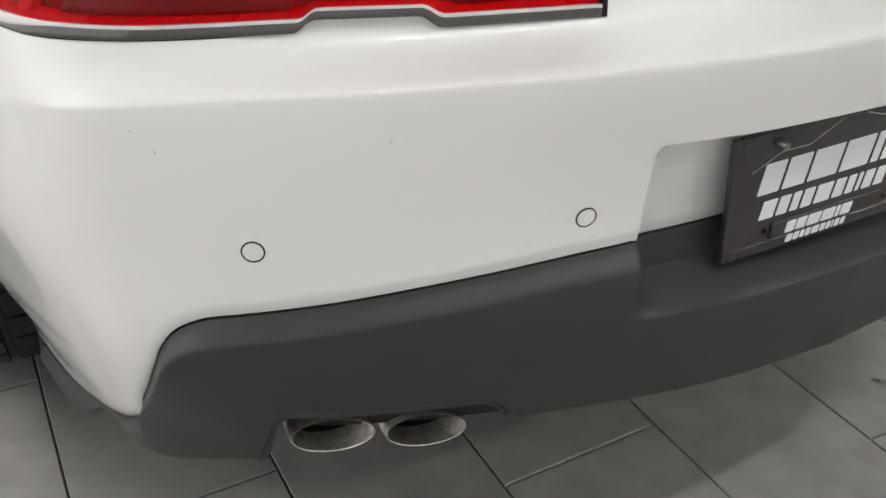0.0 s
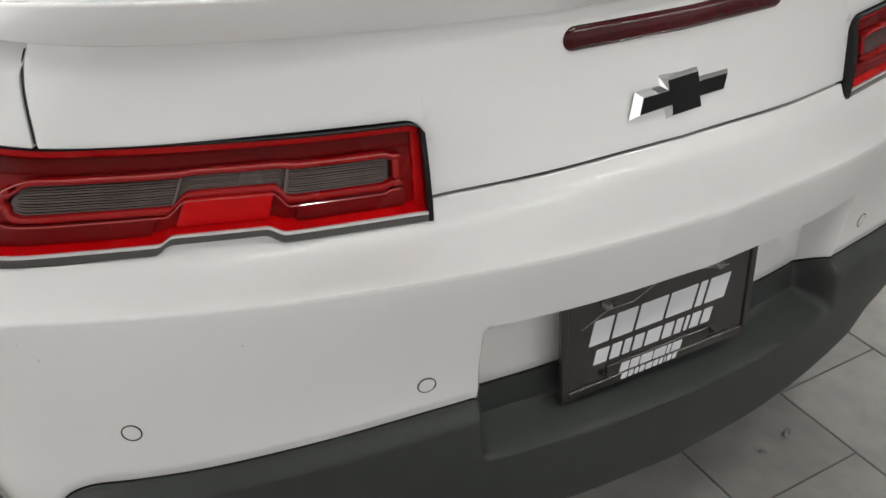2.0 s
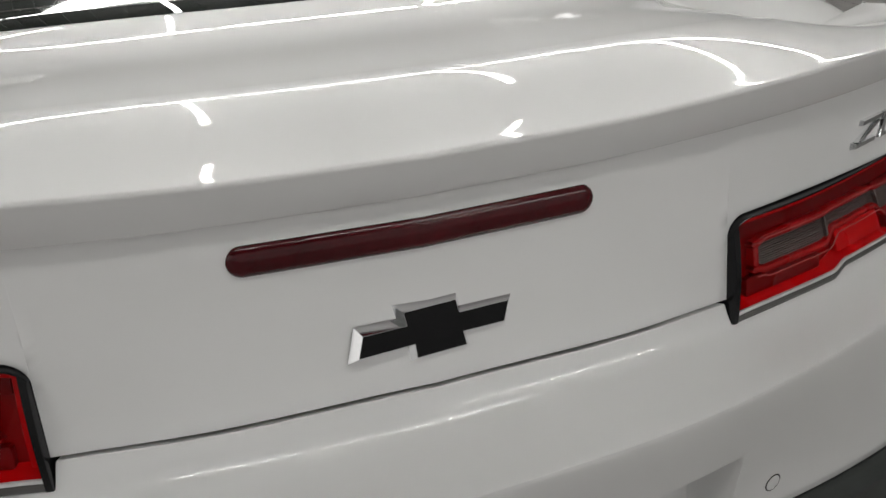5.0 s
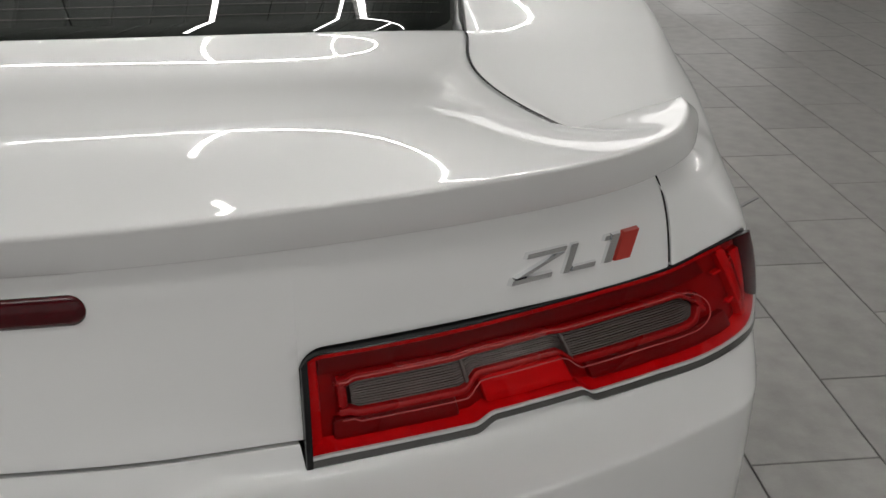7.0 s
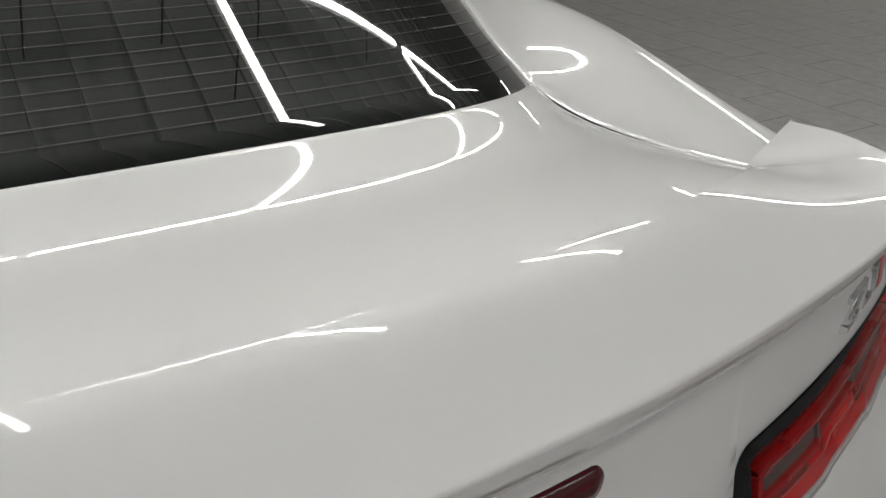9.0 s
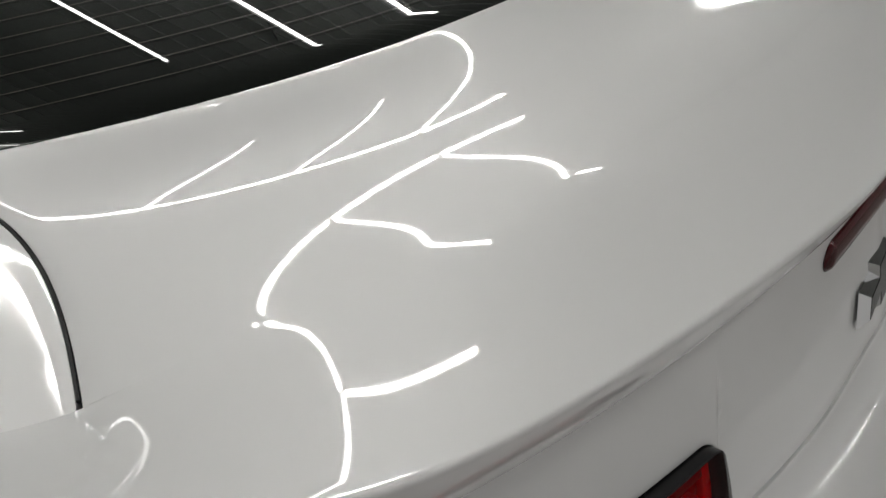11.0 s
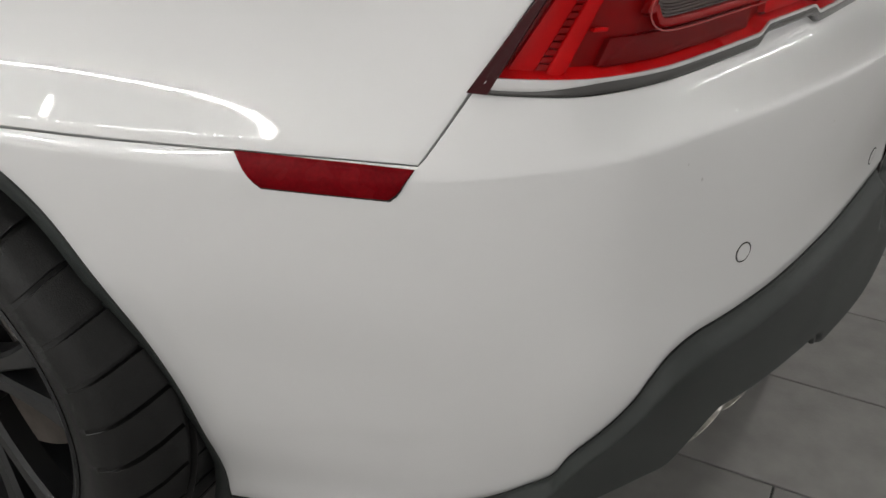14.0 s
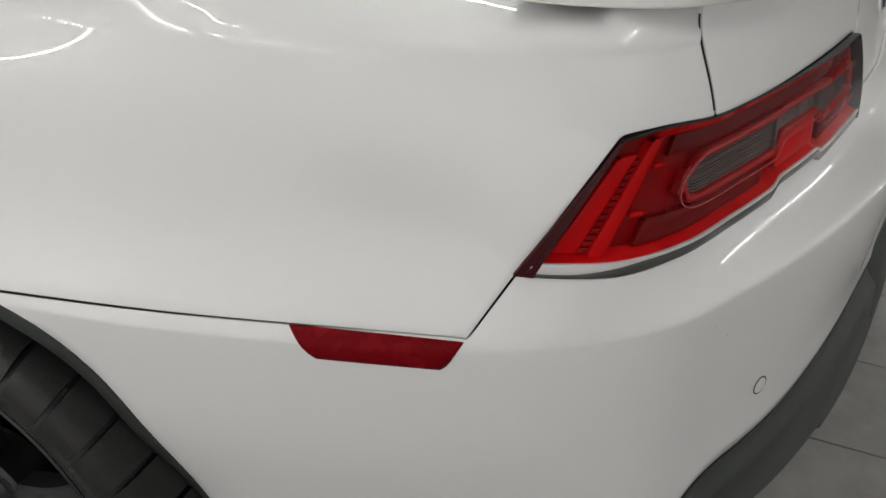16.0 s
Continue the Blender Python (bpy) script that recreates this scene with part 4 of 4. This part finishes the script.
def plaque(bm, outline, frame_, out0, out1, inset=0.0):
    """A raised flat shape with sloping sides. outline: (right, up) pairs."""
    p, r, u, n = frame_
    c = np.mean(outline, axis=0)
    o = np.array(outline, float)
    m = len(o)
    inner = []
    for i in range(m):
        a, b, d = o[i - 1], o[i], o[(i + 1) % m]
        e1, e2 = b - a, d - b
        n1 = np.array([-e1[1], e1[0]]) / (np.linalg.norm(e1) + 1e-12)
        n2 = np.array([-e2[1], e2[0]]) / (np.linalg.norm(e2) + 1e-12)
        k = (n1 + n2) / max(0.35, 1 + n1 @ n2)
        inner.append(b + k * inset)
    low = [bm.verts.new(p + r * q[0] + u * q[1] + n * out0) for q in o]
    top = [bm.verts.new(p + r * q[0] + u * q[1] + n * out1) for q in inner]
    for i in range(m):
        bm.faces.new((low[i], low[(i + 1) % m], top[(i + 1) % m], top[i]))
    bm.faces.new(top)
    return np.array(inner)


def build_emblem():
    f = face_frame(0.001, 0.919)
    shape = [(-.083, -.0175), (-.027, -.0165), (-.026, -.030), (.036, -.029), (.034, -.0155), (.073, -.0155), (.0835, .0165), (.030, .0165), (.0275, .0295), (-.036, .0285), (-.034, .0155), (-.073, .0155)]
    bm = bmesh.new()
    inner = plaque(bm, shape, f, -0.004, 0.006, 0.0062)
    em = part("emblem", bm, CHROME, car, "black cross-shaped emblem with a chrome rim", smooth=False)
    bm = bmesh.new()
    plaque(bm, [tuple(q) for q in inner], f, 0.0056, 0.0066, 0.0008)
    part("emblem_field", bm, GLOSS_BLACK, em, "gloss black emblem field", smooth=False)


def build_badge():
    """Chrome slanted badge pieces with one red piece."""
    f = face_frame(0.612, 0.990)
    lean = 0.42

    def slant(x0, x1, z0, z1):
        return [(x0 + lean * z0, z0), (x1 + lean * z0, z0), (x1 + lean * z1, z1), (x0 + lean * z1, z1)]

    pieces = [slant(-.074, -.028, -.015, -.008), slant(-.066, -.020, .008, .015), [(-.074, -.008), (-.060, -.008), (-.016, .008), (-.030, .008)],
              slant(-.017, -.007, -.015, .015), slant(-.007, .022, -.015, -.008), slant(.030, .042, -.015, .015), slant(.022, .030, .008, .015)]
    root = None
    for q in pieces:
        bm = bmesh.new()
        plaque(bm, q, f, -0.003, 0.004, 0.0012)
        if root is None:
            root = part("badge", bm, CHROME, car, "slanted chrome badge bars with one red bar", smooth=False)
        else:
            part("badge_bar", bm, CHROME, root, smooth=False)
    bm = bmesh.new()
    plaque(bm, slant(.044, .064, -.015, .015), f, -0.003, 0.0042, 0.001)
    part("badge_bar", bm, RED_BADGE, root, "red slanted bar", smooth=False)


def build_brake_light():
    g = []
    ends = 0.158 + 0.0135 * np.sin(np.linspace(0, math.pi / 2, 12))
    for x in np.concatenate([-ends[::-1], np.linspace(-0.158, 0.158, 41)[1:-1], ends]):
        d = max(0.0, abs(x) - 0.158) / 0.0135
        h = 0.0135 * math.sqrt(max(0.0, 1 - d * d)) + 0.0004
        row = []
        for t in np.linspace(-1, 1, 9):
            z = 1.009 + h * t
            p = skin_x(abs(x), z)
            p[0] = x
            p[1] -= 0.001 + 0.005 * (1 - t * t) ** 0.5 * (1 - d * d * 0.9)
            row.append(p)
        g.append(row)
    bm = bmesh.new()
    sheet(bm, np.array(g), depth=0.008, edge=0.0006, flip=1)
    lamp = part("brake_light", bm, RED_BRAKE, car, "long dark red high brake lamp with rounded ends")
    g = [[p - np.array([0, -0.0016, 0]) + (p - np.array([q[4][0], q[4][1], 1.009])) * 0.14 for p in q] for q in np.array(g)]
    bm = bmesh.new()
    grid_into(bm, np.array(g))
    part("brake_light_seal", bm, BLACK, lamp, "thin black seal")


RED_BRAKE = material("brake_red", (0.055, 0.0015, 0.004), 0.12, spec=0.4, noise_scale=70, noise_amount=0.3)


def build_sensor(x, z):
    p, r, u, n = face_frame(x, z)
    bm = bmesh.new()
    rows = []
    for t in np.linspace(0, 2 * math.pi, 40, endpoint=False):
        d = r * math.cos(t) + u * math.sin(t)
        rows.append([p + d * 0.0117 + n * -0.001, p + d * 0.0117 + n * 0.0006, p + d * 0.0104 + n * 0.0006, p + d * 0.0103 - n * 0.001])
    grid_into(bm, np.array(rows), close_u=True)
    ring = part("parking_sensor", bm, BLACK, car, "round white parking sensor with a dark ring")
    bm = bmesh.new()
    rows = []
    for t in np.linspace(0, 2 * math.pi, 40, endpoint=False):
        d = r * math.cos(t) + u * math.sin(t)
        rows.append([p + d * 0.0100 - n * 0.001, p + d * 0.0099 + n * 0.0008, p + d * 0.0096 + n * 0.0011, p + d * 0.00001 + n * 0.0013])
    grid_into(bm, np.array(rows), close_u=True)
    part("sensor_cap", bm, PAINT, ring)


def build_marker(side):
    g = []
    for t in np.linspace(0, 1, 30):
        row = []
        for k in np.linspace(0, 1, 7):
            z = 0.7255 + (0.7555 - 0.7255) * k
            y0, y1 = 0.410 - 0.016 * k, 0.538 + 0.026 * k
            # rounded lower corners
            cut = 0.004 * max(0, 1 - k / 0.3) ** 2
            p = skin_y(y0 + cut + (y1 - y0 - 2 * cut) * t, z) + np.array([0.0022, 0, 0])
            row.append(p * np.array([side, 1, 1]))
        g.append(row)
    bm = bmesh.new()
    sheet(bm, np.array(g), depth=0.006, edge=0.001, flip=side)
    ob = part("side_marker", bm, RED_MARK, car, "dark red side marker reflector")
    g = np.array(g)
    c = g.mean(axis=(0, 1))
    bm = bmesh.new()
    h = c + (g - c) * np.array([1, 1.018, 1.10])
    h[..., 0] = g[..., 0] - side * 0.0016
    h[..., 2] -= 0.0012
    grid_into(bm, h)
    part("marker_seal", bm, BLACK, ob)


def build_plate():
    """Dealer plate in a black frame; its print is kept to plain bars."""
    base = Matrix.Translation((-0.036, 0.001, 0.6255)) @ Euler((radians(-2.5), radians(-3.6), radians(-4.0))).to_matrix().to_4x4()

    def at(x, z, out):
        return base @ Vector((x, -out, z))

    def slab(x0, x1, z0, z1, o0, o1, r=0.006, lean=0.0):
        bm = bmesh.new()
        pts = []
        for cx, cz, a0 in ((x1 - r, z1 - r, 0), (x0 + r, z1 - r, 90), (x0 + r, z0 + r, 180), (x1 - r, z0 + r, 270)):
            for k in range(4):
                t = radians(a0 + 30 * k)
                pts.append((cx + r * math.cos(t), cz + r * math.sin(t)))
        e = min(0.0012, abs(o1 - o0) * 0.5)
        rings = []
        for o, sc in ((o0, 0), (o1 - e, 0), (o1, e)):
            rings.append([bm.verts.new(at(x + lean * z - math.copysign(sc, x - (x0 + x1) / 2), z - math.copysign(sc, z - (z0 + z1) / 2), o)) for x, z in pts])
        for a, b in zip(rings, rings[1:]):
            for i in range(len(pts)):
                bm.faces.new((a[i], a[(i + 1) % len(pts)], b[(i + 1) % len(pts)], b[i]))
        bm.faces.new(rings[-1])
        bm.faces.new(rings[0][::-1])
        return bm

    plate = part("license_plate", slab(-0.154, 0.154, -0.076, 0.076, -0.004, 0.0, 0.008), PLATE, car, "black dealer plate with silver printed bars", smooth=False)
    for x0, x1, z0, z1 in ((-0.156, -0.146, -0.080, 0.079), (0.146, 0.156, -0.080, 0.079), (-0.146, 0.146, -0.080, -0.066), (-0.085, 0.085, -0.066, -0.044), (-0.146, 0.146, 0.070, 0.079)):
        part("plate_frame", slab(x0, x1, z0, z1, -0.004, 0.0035, 0.003), PLATE, plate, smooth=False)
    # the print as plain leaning bars
    for x0, widths, gap, z0, z1, out in ((-0.113, (.031, .033, .044, .044, .012, .034), .0045, -0.002, 0.037, 0.0006), (-0.098, (.021, .016, .012, .016, .024, .016, .012, .006, .015, .015), .0042, -0.036, -0.012, 0.0006),
                                    (-0.052, (.014, .015, .020, .020, .006, .016), .002, -0.062, -0.047, 0.0041), (-0.046, (.010, .008, .006, .008, .011, .008, .006, .003, .007, .007), .002, -0.076, -0.066, 0.0041)):
        x = x0
        for w in widths:
            part("printed_bar", slab(x, x + w, z0, z1, out - 0.0004, out, 0.0015, 0.22), PRINT, plate, smooth=False)
            x += w + gap
    bm = bmesh.new()
    ridge = [(-0.125, 0.030), (-0.085, 0.048), (-0.045, 0.047), (0.0, 0.068), (0.025, 0.072), (0.060, 0.060), (0.11, 0.050)]
    for a, b in zip(ridge, ridge[1:]):
        v = [at(a[0], a[1], 0.0006), at(b[0], b[1], 0.0006), at(b[0], b[1] + 0.0014, 0.0006), at(a[0], a[1] + 0.0014, 0.0006)]
        bm.faces.new([bm.verts.new(q) for q in v])
    part("printed_ridge", bm, RIDGE, plate, smooth=False)
    for x in (-0.089, 0.089):
        bm = bmesh.new()
        c = at(x, 0.060, 0.0)
        lathe_into(bm, [(0.002, 0.0001), (-0.010, 0.0001), (-0.010, 0.004), (-0.006, 0.0062), (0.001, 0.0065)], 16, c, "y")
        part("plate_screw", bm, BOLT, plate, "dull metal plate screw")
        bm = bmesh.new()
        c = at(x * 1.02, -0.056, 0.0036)
        lathe_into(bm, [(0.0, 0.0042), (-0.0006, 0.0042), (-0.0006, 0.0028), (0.003, 0.0026), (0.003, 0.0001)], 14, c, "y")
        part("screw_hole", bm, BLACK, plate)
    bm = bmesh.new()
    for v in box_into(bm, -0.10, 0.10, 0.0, 0.045, -0.05, 0.05):
        v.co = base @ (v.co + Vector((0, 0.004, 0)))
    part("plate_bracket", bm, BLACK, plate)


RIDGE = material("ridge_print", (0.35, 0.34, 0.34), 0.4)
BOLT = material("bolt", (0.30, 0.30, 0.29), 0.35, metal=0.9)


def build_exhaust(side):
    for x, y, z in ((0.630, 0.127, 0.357), (0.520, 0.102, 0.338)):
        bm = bmesh.new()
        rows = []
        tilt = 0.12
        for t in np.linspace(0, 2 * math.pi, 48, endpoint=False):
            c, s_ = math.cos(t), math.sin(t)
            row = []
            for a, r in ((0.22, 0.039), (0.05, 0.042), (0.006, 0.0462), (0.0, 0.0456), (0.001, 0.0437), (0.014, 0.0412), (0.034, 0.0386)):
                cut = tilt * -s_ * r * (1 if a < 0.1 else 0)
                row.append((side * (x + r * c * 1.02), y + a + max(-0.02, cut) + (0.35 * r * c if a < 0.1 else 0.0), z + r * s_ * 0.66))
            rows.append(row)
        grid_into(bm, np.array(rows), close_u=True)
        tip = part("exhaust_tip", bm, STEEL, car, "sooty steel oval exhaust tip")
        bm = bmesh.new()
        rows = []
        for t in np.linspace(0, 2 * math.pi, 32, endpoint=False):
            c, s_ = math.cos(t), math.sin(t)
            row = []
            for a, r in ((0.0335, 0.0385), (0.06, 0.038), (0.20, 0.034), (0.205, 0.0005)):
                cut = 0.12 * -s_ * r * (1 if a < 0.1 else 0)
                row.append((side * (x + r * c * 1.02), y + a + max(-0.02, cut) + (0.35 * r * c if a < 0.1 else 0.0), z + r * s_ * 0.66))
            rows.append(row)
        grid_into(bm, np.array(rows), close_u=True)
        part("pipe_bore", bm, SOOT, tip, "black sooty pipe bore")
    # dark pocket above the pipes
    bm = bmesh.new()
    g = []
    for x in np.linspace(0.445, 0.712, 30):
        d = max(0.0, abs(x - 0.58) - 0.085) / 0.06
        top = 0.425 - 0.05 * min(1, d) ** 2
        y = skin_x(x, 0.42)[1] + 0.012
        g.append([(side * x, y, top), (side * x, y + 0.05, top + 0.006), (side * x, y + 0.22, top - 0.01), (side * x, y + 0.24, 0.28)])
    grid_into(bm, np.array(g))
    part("exhaust_pocket", bm, LINER, car, "dark plastic pocket over the exhaust tips")
    # rim of the cut-out
    bm = bmesh.new()
    path = []
    for x in np.linspace(0.449, 0.712, 60):
        s = s_at_x(2, x)
        p = skin(s, bottom_z(s)) + out_at(s) * 0.004
        path.append((side * p[0], p[1], p[2]))
    tube_into(bm, path, 0.0052, 8)
    part("cutout_rim", bm, GREY, car)


# ---------------------------------------------------------------- wheels
HUB_Y, HUB_Z, TYRE_R = 1.045, 0.361, 0.361


def build_wheel(side, y, x_out=1.060, width=0.30):
    c = (0, 0, 0)
    root = new("wheel")
    root.parent = car
    root.location = (side * x_out, y, HUB_Z)
    root["label"] = "dark alloy wheel with a worn low-profile tyre"
    k = -side
    # tyre
    prof = [(0.030, 0.262), (0.012, 0.268), (0.006, 0.280), (0.000, 0.300), (-0.001, 0.316), (0.007, 0.334), (0.018, 0.345), (0.034, 0.353), (0.060, 0.3585), (0.100, 0.3605), (0.103, 0.353), (0.112, 0.353), (0.115, 0.361),
            (width / 2, 0.361), (width - 0.06, 0.3585), (width - 0.02, 0.345), (width, 0.31), (width - 0.03, 0.262)]
    # 36 curved shoulder grooves round the tyre
    rows = []
    pitch = 2 * math.pi / 36
    for i in range(36):
        for f, cut in ((0.0, 0), (0.22, 0), (0.44, 0), (0.66, 0), (0.86, 0), (0.872, 1), (0.975, 1), (0.987, 0)):
            row = []
            for j, (a, r) in enumerate(prof):
                t = (i + f + 0.10 * math.sin(j * 0.45)) * pitch
                if cut and 5 <= j <= 9:
                    r -= (0.004, 0.007, 0.008, 0.008, 0.007)[j - 5]
                elif cut and 12 < j < 15:
                    r -= 0.007
                row.append((k * a, r * math.cos(t), r * math.sin(t)))
            rows.append(row)
    bm = bmesh.new()
    grid_into(bm, np.array(rows), close_u=True)
    tyre = part("tyre", bm, RUBBER, root, "black tyre with shoulder grooves and moulded bars", sharp=32)
    for r, count, h, start in ((0.308, 22, 0.006, 0.2), (0.3, 10, 0.012, 2.4), (0.308, 18, 0.006, 3.6), (0.298, 12, 0.012, 5.2)):
        bm = bmesh.new()
        for q in range(count):
            t0 = start + q * 0.034
            if q % 5 == 4:
                continue
            t1 = t0 + 0.021
            v = [(k * -0.0008, rr * math.cos(t), rr * math.sin(t)) for t, rr in ((t0, r), (t1, r), (t1, r + h), (t0, r + h))]
            bm.faces.new([bm.verts.new(p) for p in v])
        part("moulded_bars", bm, MOULD, root, "moulded sidewall bars")
    # rim
    prof = [(0.20, 0.245), (0.05, 0.245), (0.030, 0.252), (0.020, 0.262), (0.012, 0.2655), (0.010, 0.262), (0.014, 0.254), (0.030, 0.247), (0.055, 0.238), (0.19, 0.232)]
    bm = bmesh.new()
    lathe_into(bm, [(k * a, r) for a, r in prof], 96, c, "x")
    rim = part("rim", bm, RIM, root, "dark grey alloy rim barrel")
    # spokes: five forked pairs
    for i in range(10):
        t = 2 * math.pi * (i // 2) / 5 + (0.20 if i % 2 else -0.20) + 0.35
        inner = 2 * math.pi * (i // 2) / 5 + 0.35 + (0.10 if i % 2 else -0.10)
        bm = bmesh.new()
        g = []
        for f in np.linspace(0, 1, 9):
            r = 0.060 + (0.250 - 0.060) * f
            a = inner + (t - inner) * f
            w = 0.017 + 0.004 * f - 0.012 * math.sin(math.pi * f) * 0.5
            d = 0.046 - 0.022 * f
            ca, sa = math.cos(a), math.sin(a)
            o = np.array([0, -sa, ca])
            p = np.array([0, r * ca, r * sa])
            g.append([p - o * w + np.array([k * (d + 0.035), 0, 0]), p - o * w + np.array([k * (d + 0.006), 0, 0]), p - o * (w - 0.005) + np.array([k * d, 0, 0]),
                      p + o * (w - 0.005) + np.array([k * d, 0, 0]), p + o * w + np.array([k * (d + 0.006), 0, 0]), p + o * w + np.array([k * (d + 0.035), 0, 0])])
        grid_into(bm, np.array(g))
        part("spoke", bm, RIM, root, sharp=25)
    bm = bmesh.new()
    lathe_into(bm, [(k * a, r) for a, r in ((0.10, 0.075), (0.050, 0.075), (0.046, 0.070), (0.050, 0.040), (0.046, 0.036), (0.040, 0.033), (0.038, 0.026), (0.038, 0.0005))], 40, c, "x")
    part("hub_cap", bm, RIM, root, "dark round hub cap")
    for i in range(5):
        t = 2 * math.pi * i / 5 + 0.9
        bm = bmesh.new()
        cc = (0, 0.058 * math.cos(t), 0.058 * math.sin(t))
        lathe_into(bm, [(k * a, r) for a, r in ((0.055, 0.010), (0.034, 0.010), (0.031, 0.007), (0.031, 0.0004))], 6, cc, "x")
        part("lug_nut", bm, CHROME, root, "chrome lug nut")
    bm = bmesh.new()
    lathe_into(bm, [(k * a, r) for a, r in ((0.125, 0.08), (0.125, 0.182), (0.145, 0.182), (0.145, 0.08))], 64, c, "x")
    part("brake_disc", bm, DISC, root, "rusty grey brake disc")
    bm = bmesh.new()
    rows = []
    for t in np.linspace(2.5, 3.5, 16):
        rows.append([(k * a, r * math.cos(t), r * math.sin(t)) for a, r in ((0.16, 0.12), (0.10, 0.12), (0.10, 0.195), (0.16, 0.195))])
    grid_into(bm, np.array(rows))
    part("brake_caliper", bm, CALIPER, root, "dull brown brake caliper")
    return root


DISC = material("brake_disc_iron", (0.22, 0.19, 0.17), 0.45, metal=0.7, noise_scale=30, noise_amount=0.3)
CALIPER = material("caliper_paint", (0.12, 0.09, 0.06), 0.5, noise_scale=40, noise_amount=0.3)
MOULD = material("moulded_rubber", (0.022, 0.022, 0.022), 0.6)


def build_arch(side):
    """Grey lip round the wheel arch and the dark liner inside."""
    bm = bmesh.new()
    g = []
    zs = [z for z in np.linspace(0.17, 0.755, 50)]
    line = []
    for z in zs:
        y = arch_y(z)
        p = skin_y(min(y, 0.945), z)
        line.append(np.array([p[0], y, z]))
    top = line[-1]
    for y in np.linspace(line[-1][1], 1.04, 6)[1:]:
        line.append(np.array([top[0], y, arch_z(y)]))
    fore = [np.array([p[0], 2.08 - p[1], p[2]]) for p in line[-2::-1]]
    line = np.array(line + fore)
    mid = np.array([0, 1.045, 0.36])
    for p in line:
        d = mid - p
        d[0] = 0
        d /= np.linalg.norm(d)
        g.append([p + d * 0.000 + np.array([-0.004, 0, 0]), p + d * 0.002 + np.array([0.0015, 0, 0]), p + d * 0.005 + np.array([0.002, 0, 0]), p + d * 0.026 + np.array([-0.001, 0, 0]), p + d * 0.031 + np.array([-0.005, 0, 0]), p + d * 0.033 + np.array([-0.014, 0, 0]), p + d * 0.033 + np.array([-0.05, 0, 0])])
    g = np.array(g) * np.array([side, 1, 1])
    grid_into(bm, g)
    part("arch_lip", bm, GREY, car, "dark grey plastic wheel arch lip")
    bm = bmesh.new()
    g = []
    for p in line:
        d = p - mid
        q = mid + d * 1.06
        g.append([(side * (p[0] - 0.012), p[1], p[2]), (side * (p[0] - 0.04), mid[1] + d[1] * 1.04, mid[2] + d[2] * 1.04), (side * 0.62, mid[1] + d[1] * 1.04, mid[2] + d[2] * 1.04), (side * 0.60, mid[1], mid[2])])
    grid_into(bm, np.array(g))
    part("wheel_well", bm, LINER, car, "black wheel arch liner")


build_emblem()
build_badge()
build_brake_light()
for x, z in ((-0.7035, 0.641), (-0.382, 0.645), (0.382, 0.645), (0.7035, 0.641)):
    build_sensor(x, z)
for side in (-1, 1):
    build_marker(side)
    build_exhaust(side)
    build_arch(side)
    build_wheel(side, HUB_Y)
    build_wheel(side, 3.90, 0.965, 0.27)
build_plate()


# ---------------------------------------------------------------- scraps on the floor
def scrap(x, y, size, turn):
    bm = bmesh.new()
    rnd = random.Random(int(x * 1000))
    g = []
    for i in range(7):
        row = []
        for j in range(4):
            u, v = (i / 6 - 0.5) * size, (j / 3 - 0.5) * size * 0.45 * (0.6 + 0.4 * rnd.random())
            c, s_ = math.cos(turn), math.sin(turn)
            row.append((x + u * c - v * s_, y + u * s_ + v * c, 0.0012 + 0.006 * rnd.random()))
        g.append(row)
    grid_into(bm, np.array(g))
    tagged(link_mesh("label_scrap", bm, PAPER), "crumpled clear sticker scrap lying on the floor tiles", "litter")


scrap(0.556, 0.142, 0.036, 0.3)
scrap(0.464, 0.129, 0.026, -0.9)


def paint_chip(x, z, wide, high):
    """A small chip through the paint."""
    p, r, u, n = face_frame(x, z)
    rnd = random.Random(int(abs(x) * 1000))
    bm = bmesh.new()
    vs = []
    for k in range(9):
        t = 2 * math.pi * k / 9
        q = 0.6 + 0.5 * rnd.random()
        vs.append(bm.verts.new(p + r * (0.5 * wide * q * math.cos(t)) + u * (0.5 * high * q * math.sin(t)) + n * 0.0003))
    bm.faces.new(vs)
    part("paint_chip", bm, CHIP, car, "tiny grey chip in the white paint", smooth=False)


CHIP = material("chipped_paint", (0.58, 0.57, 0.56), 0.6)
for x, z, wide, high in ((-0.787, 0.762, 0.0015, 0.004), (-0.771, 0.743, 0.003, 0.005), (-0.58, 0.753, 0.004, 0.0025), (-0.461, 0.755, 0.002, 0.0015)):
    paint_chip(x, z, wide, high)


def plastic_strip():
    """A pale strip lying on the tiles."""
    bm = bmesh.new()
    g = []
    for t in np.linspace(0, 1, 8):
        c = np.array([1.74 + 0.13 * t, 2.28 + 0.10 * t, 0.001])
        o = np.array([-0.61, 0.79, 0]) * 0.007
        lift = np.array([0, 0, 0.003 + 0.002 * math.sin(3 * t)])
        g.append([c - o, c - o * 0.9 + lift, c + o * 0.9 + lift, c + o])
    grid_into(bm, np.array(g))
    tagged(link_mesh("plastic_strip", bm, PAPER), "thin pale plastic strip lying on the floor tiles", "litter")


plastic_strip()
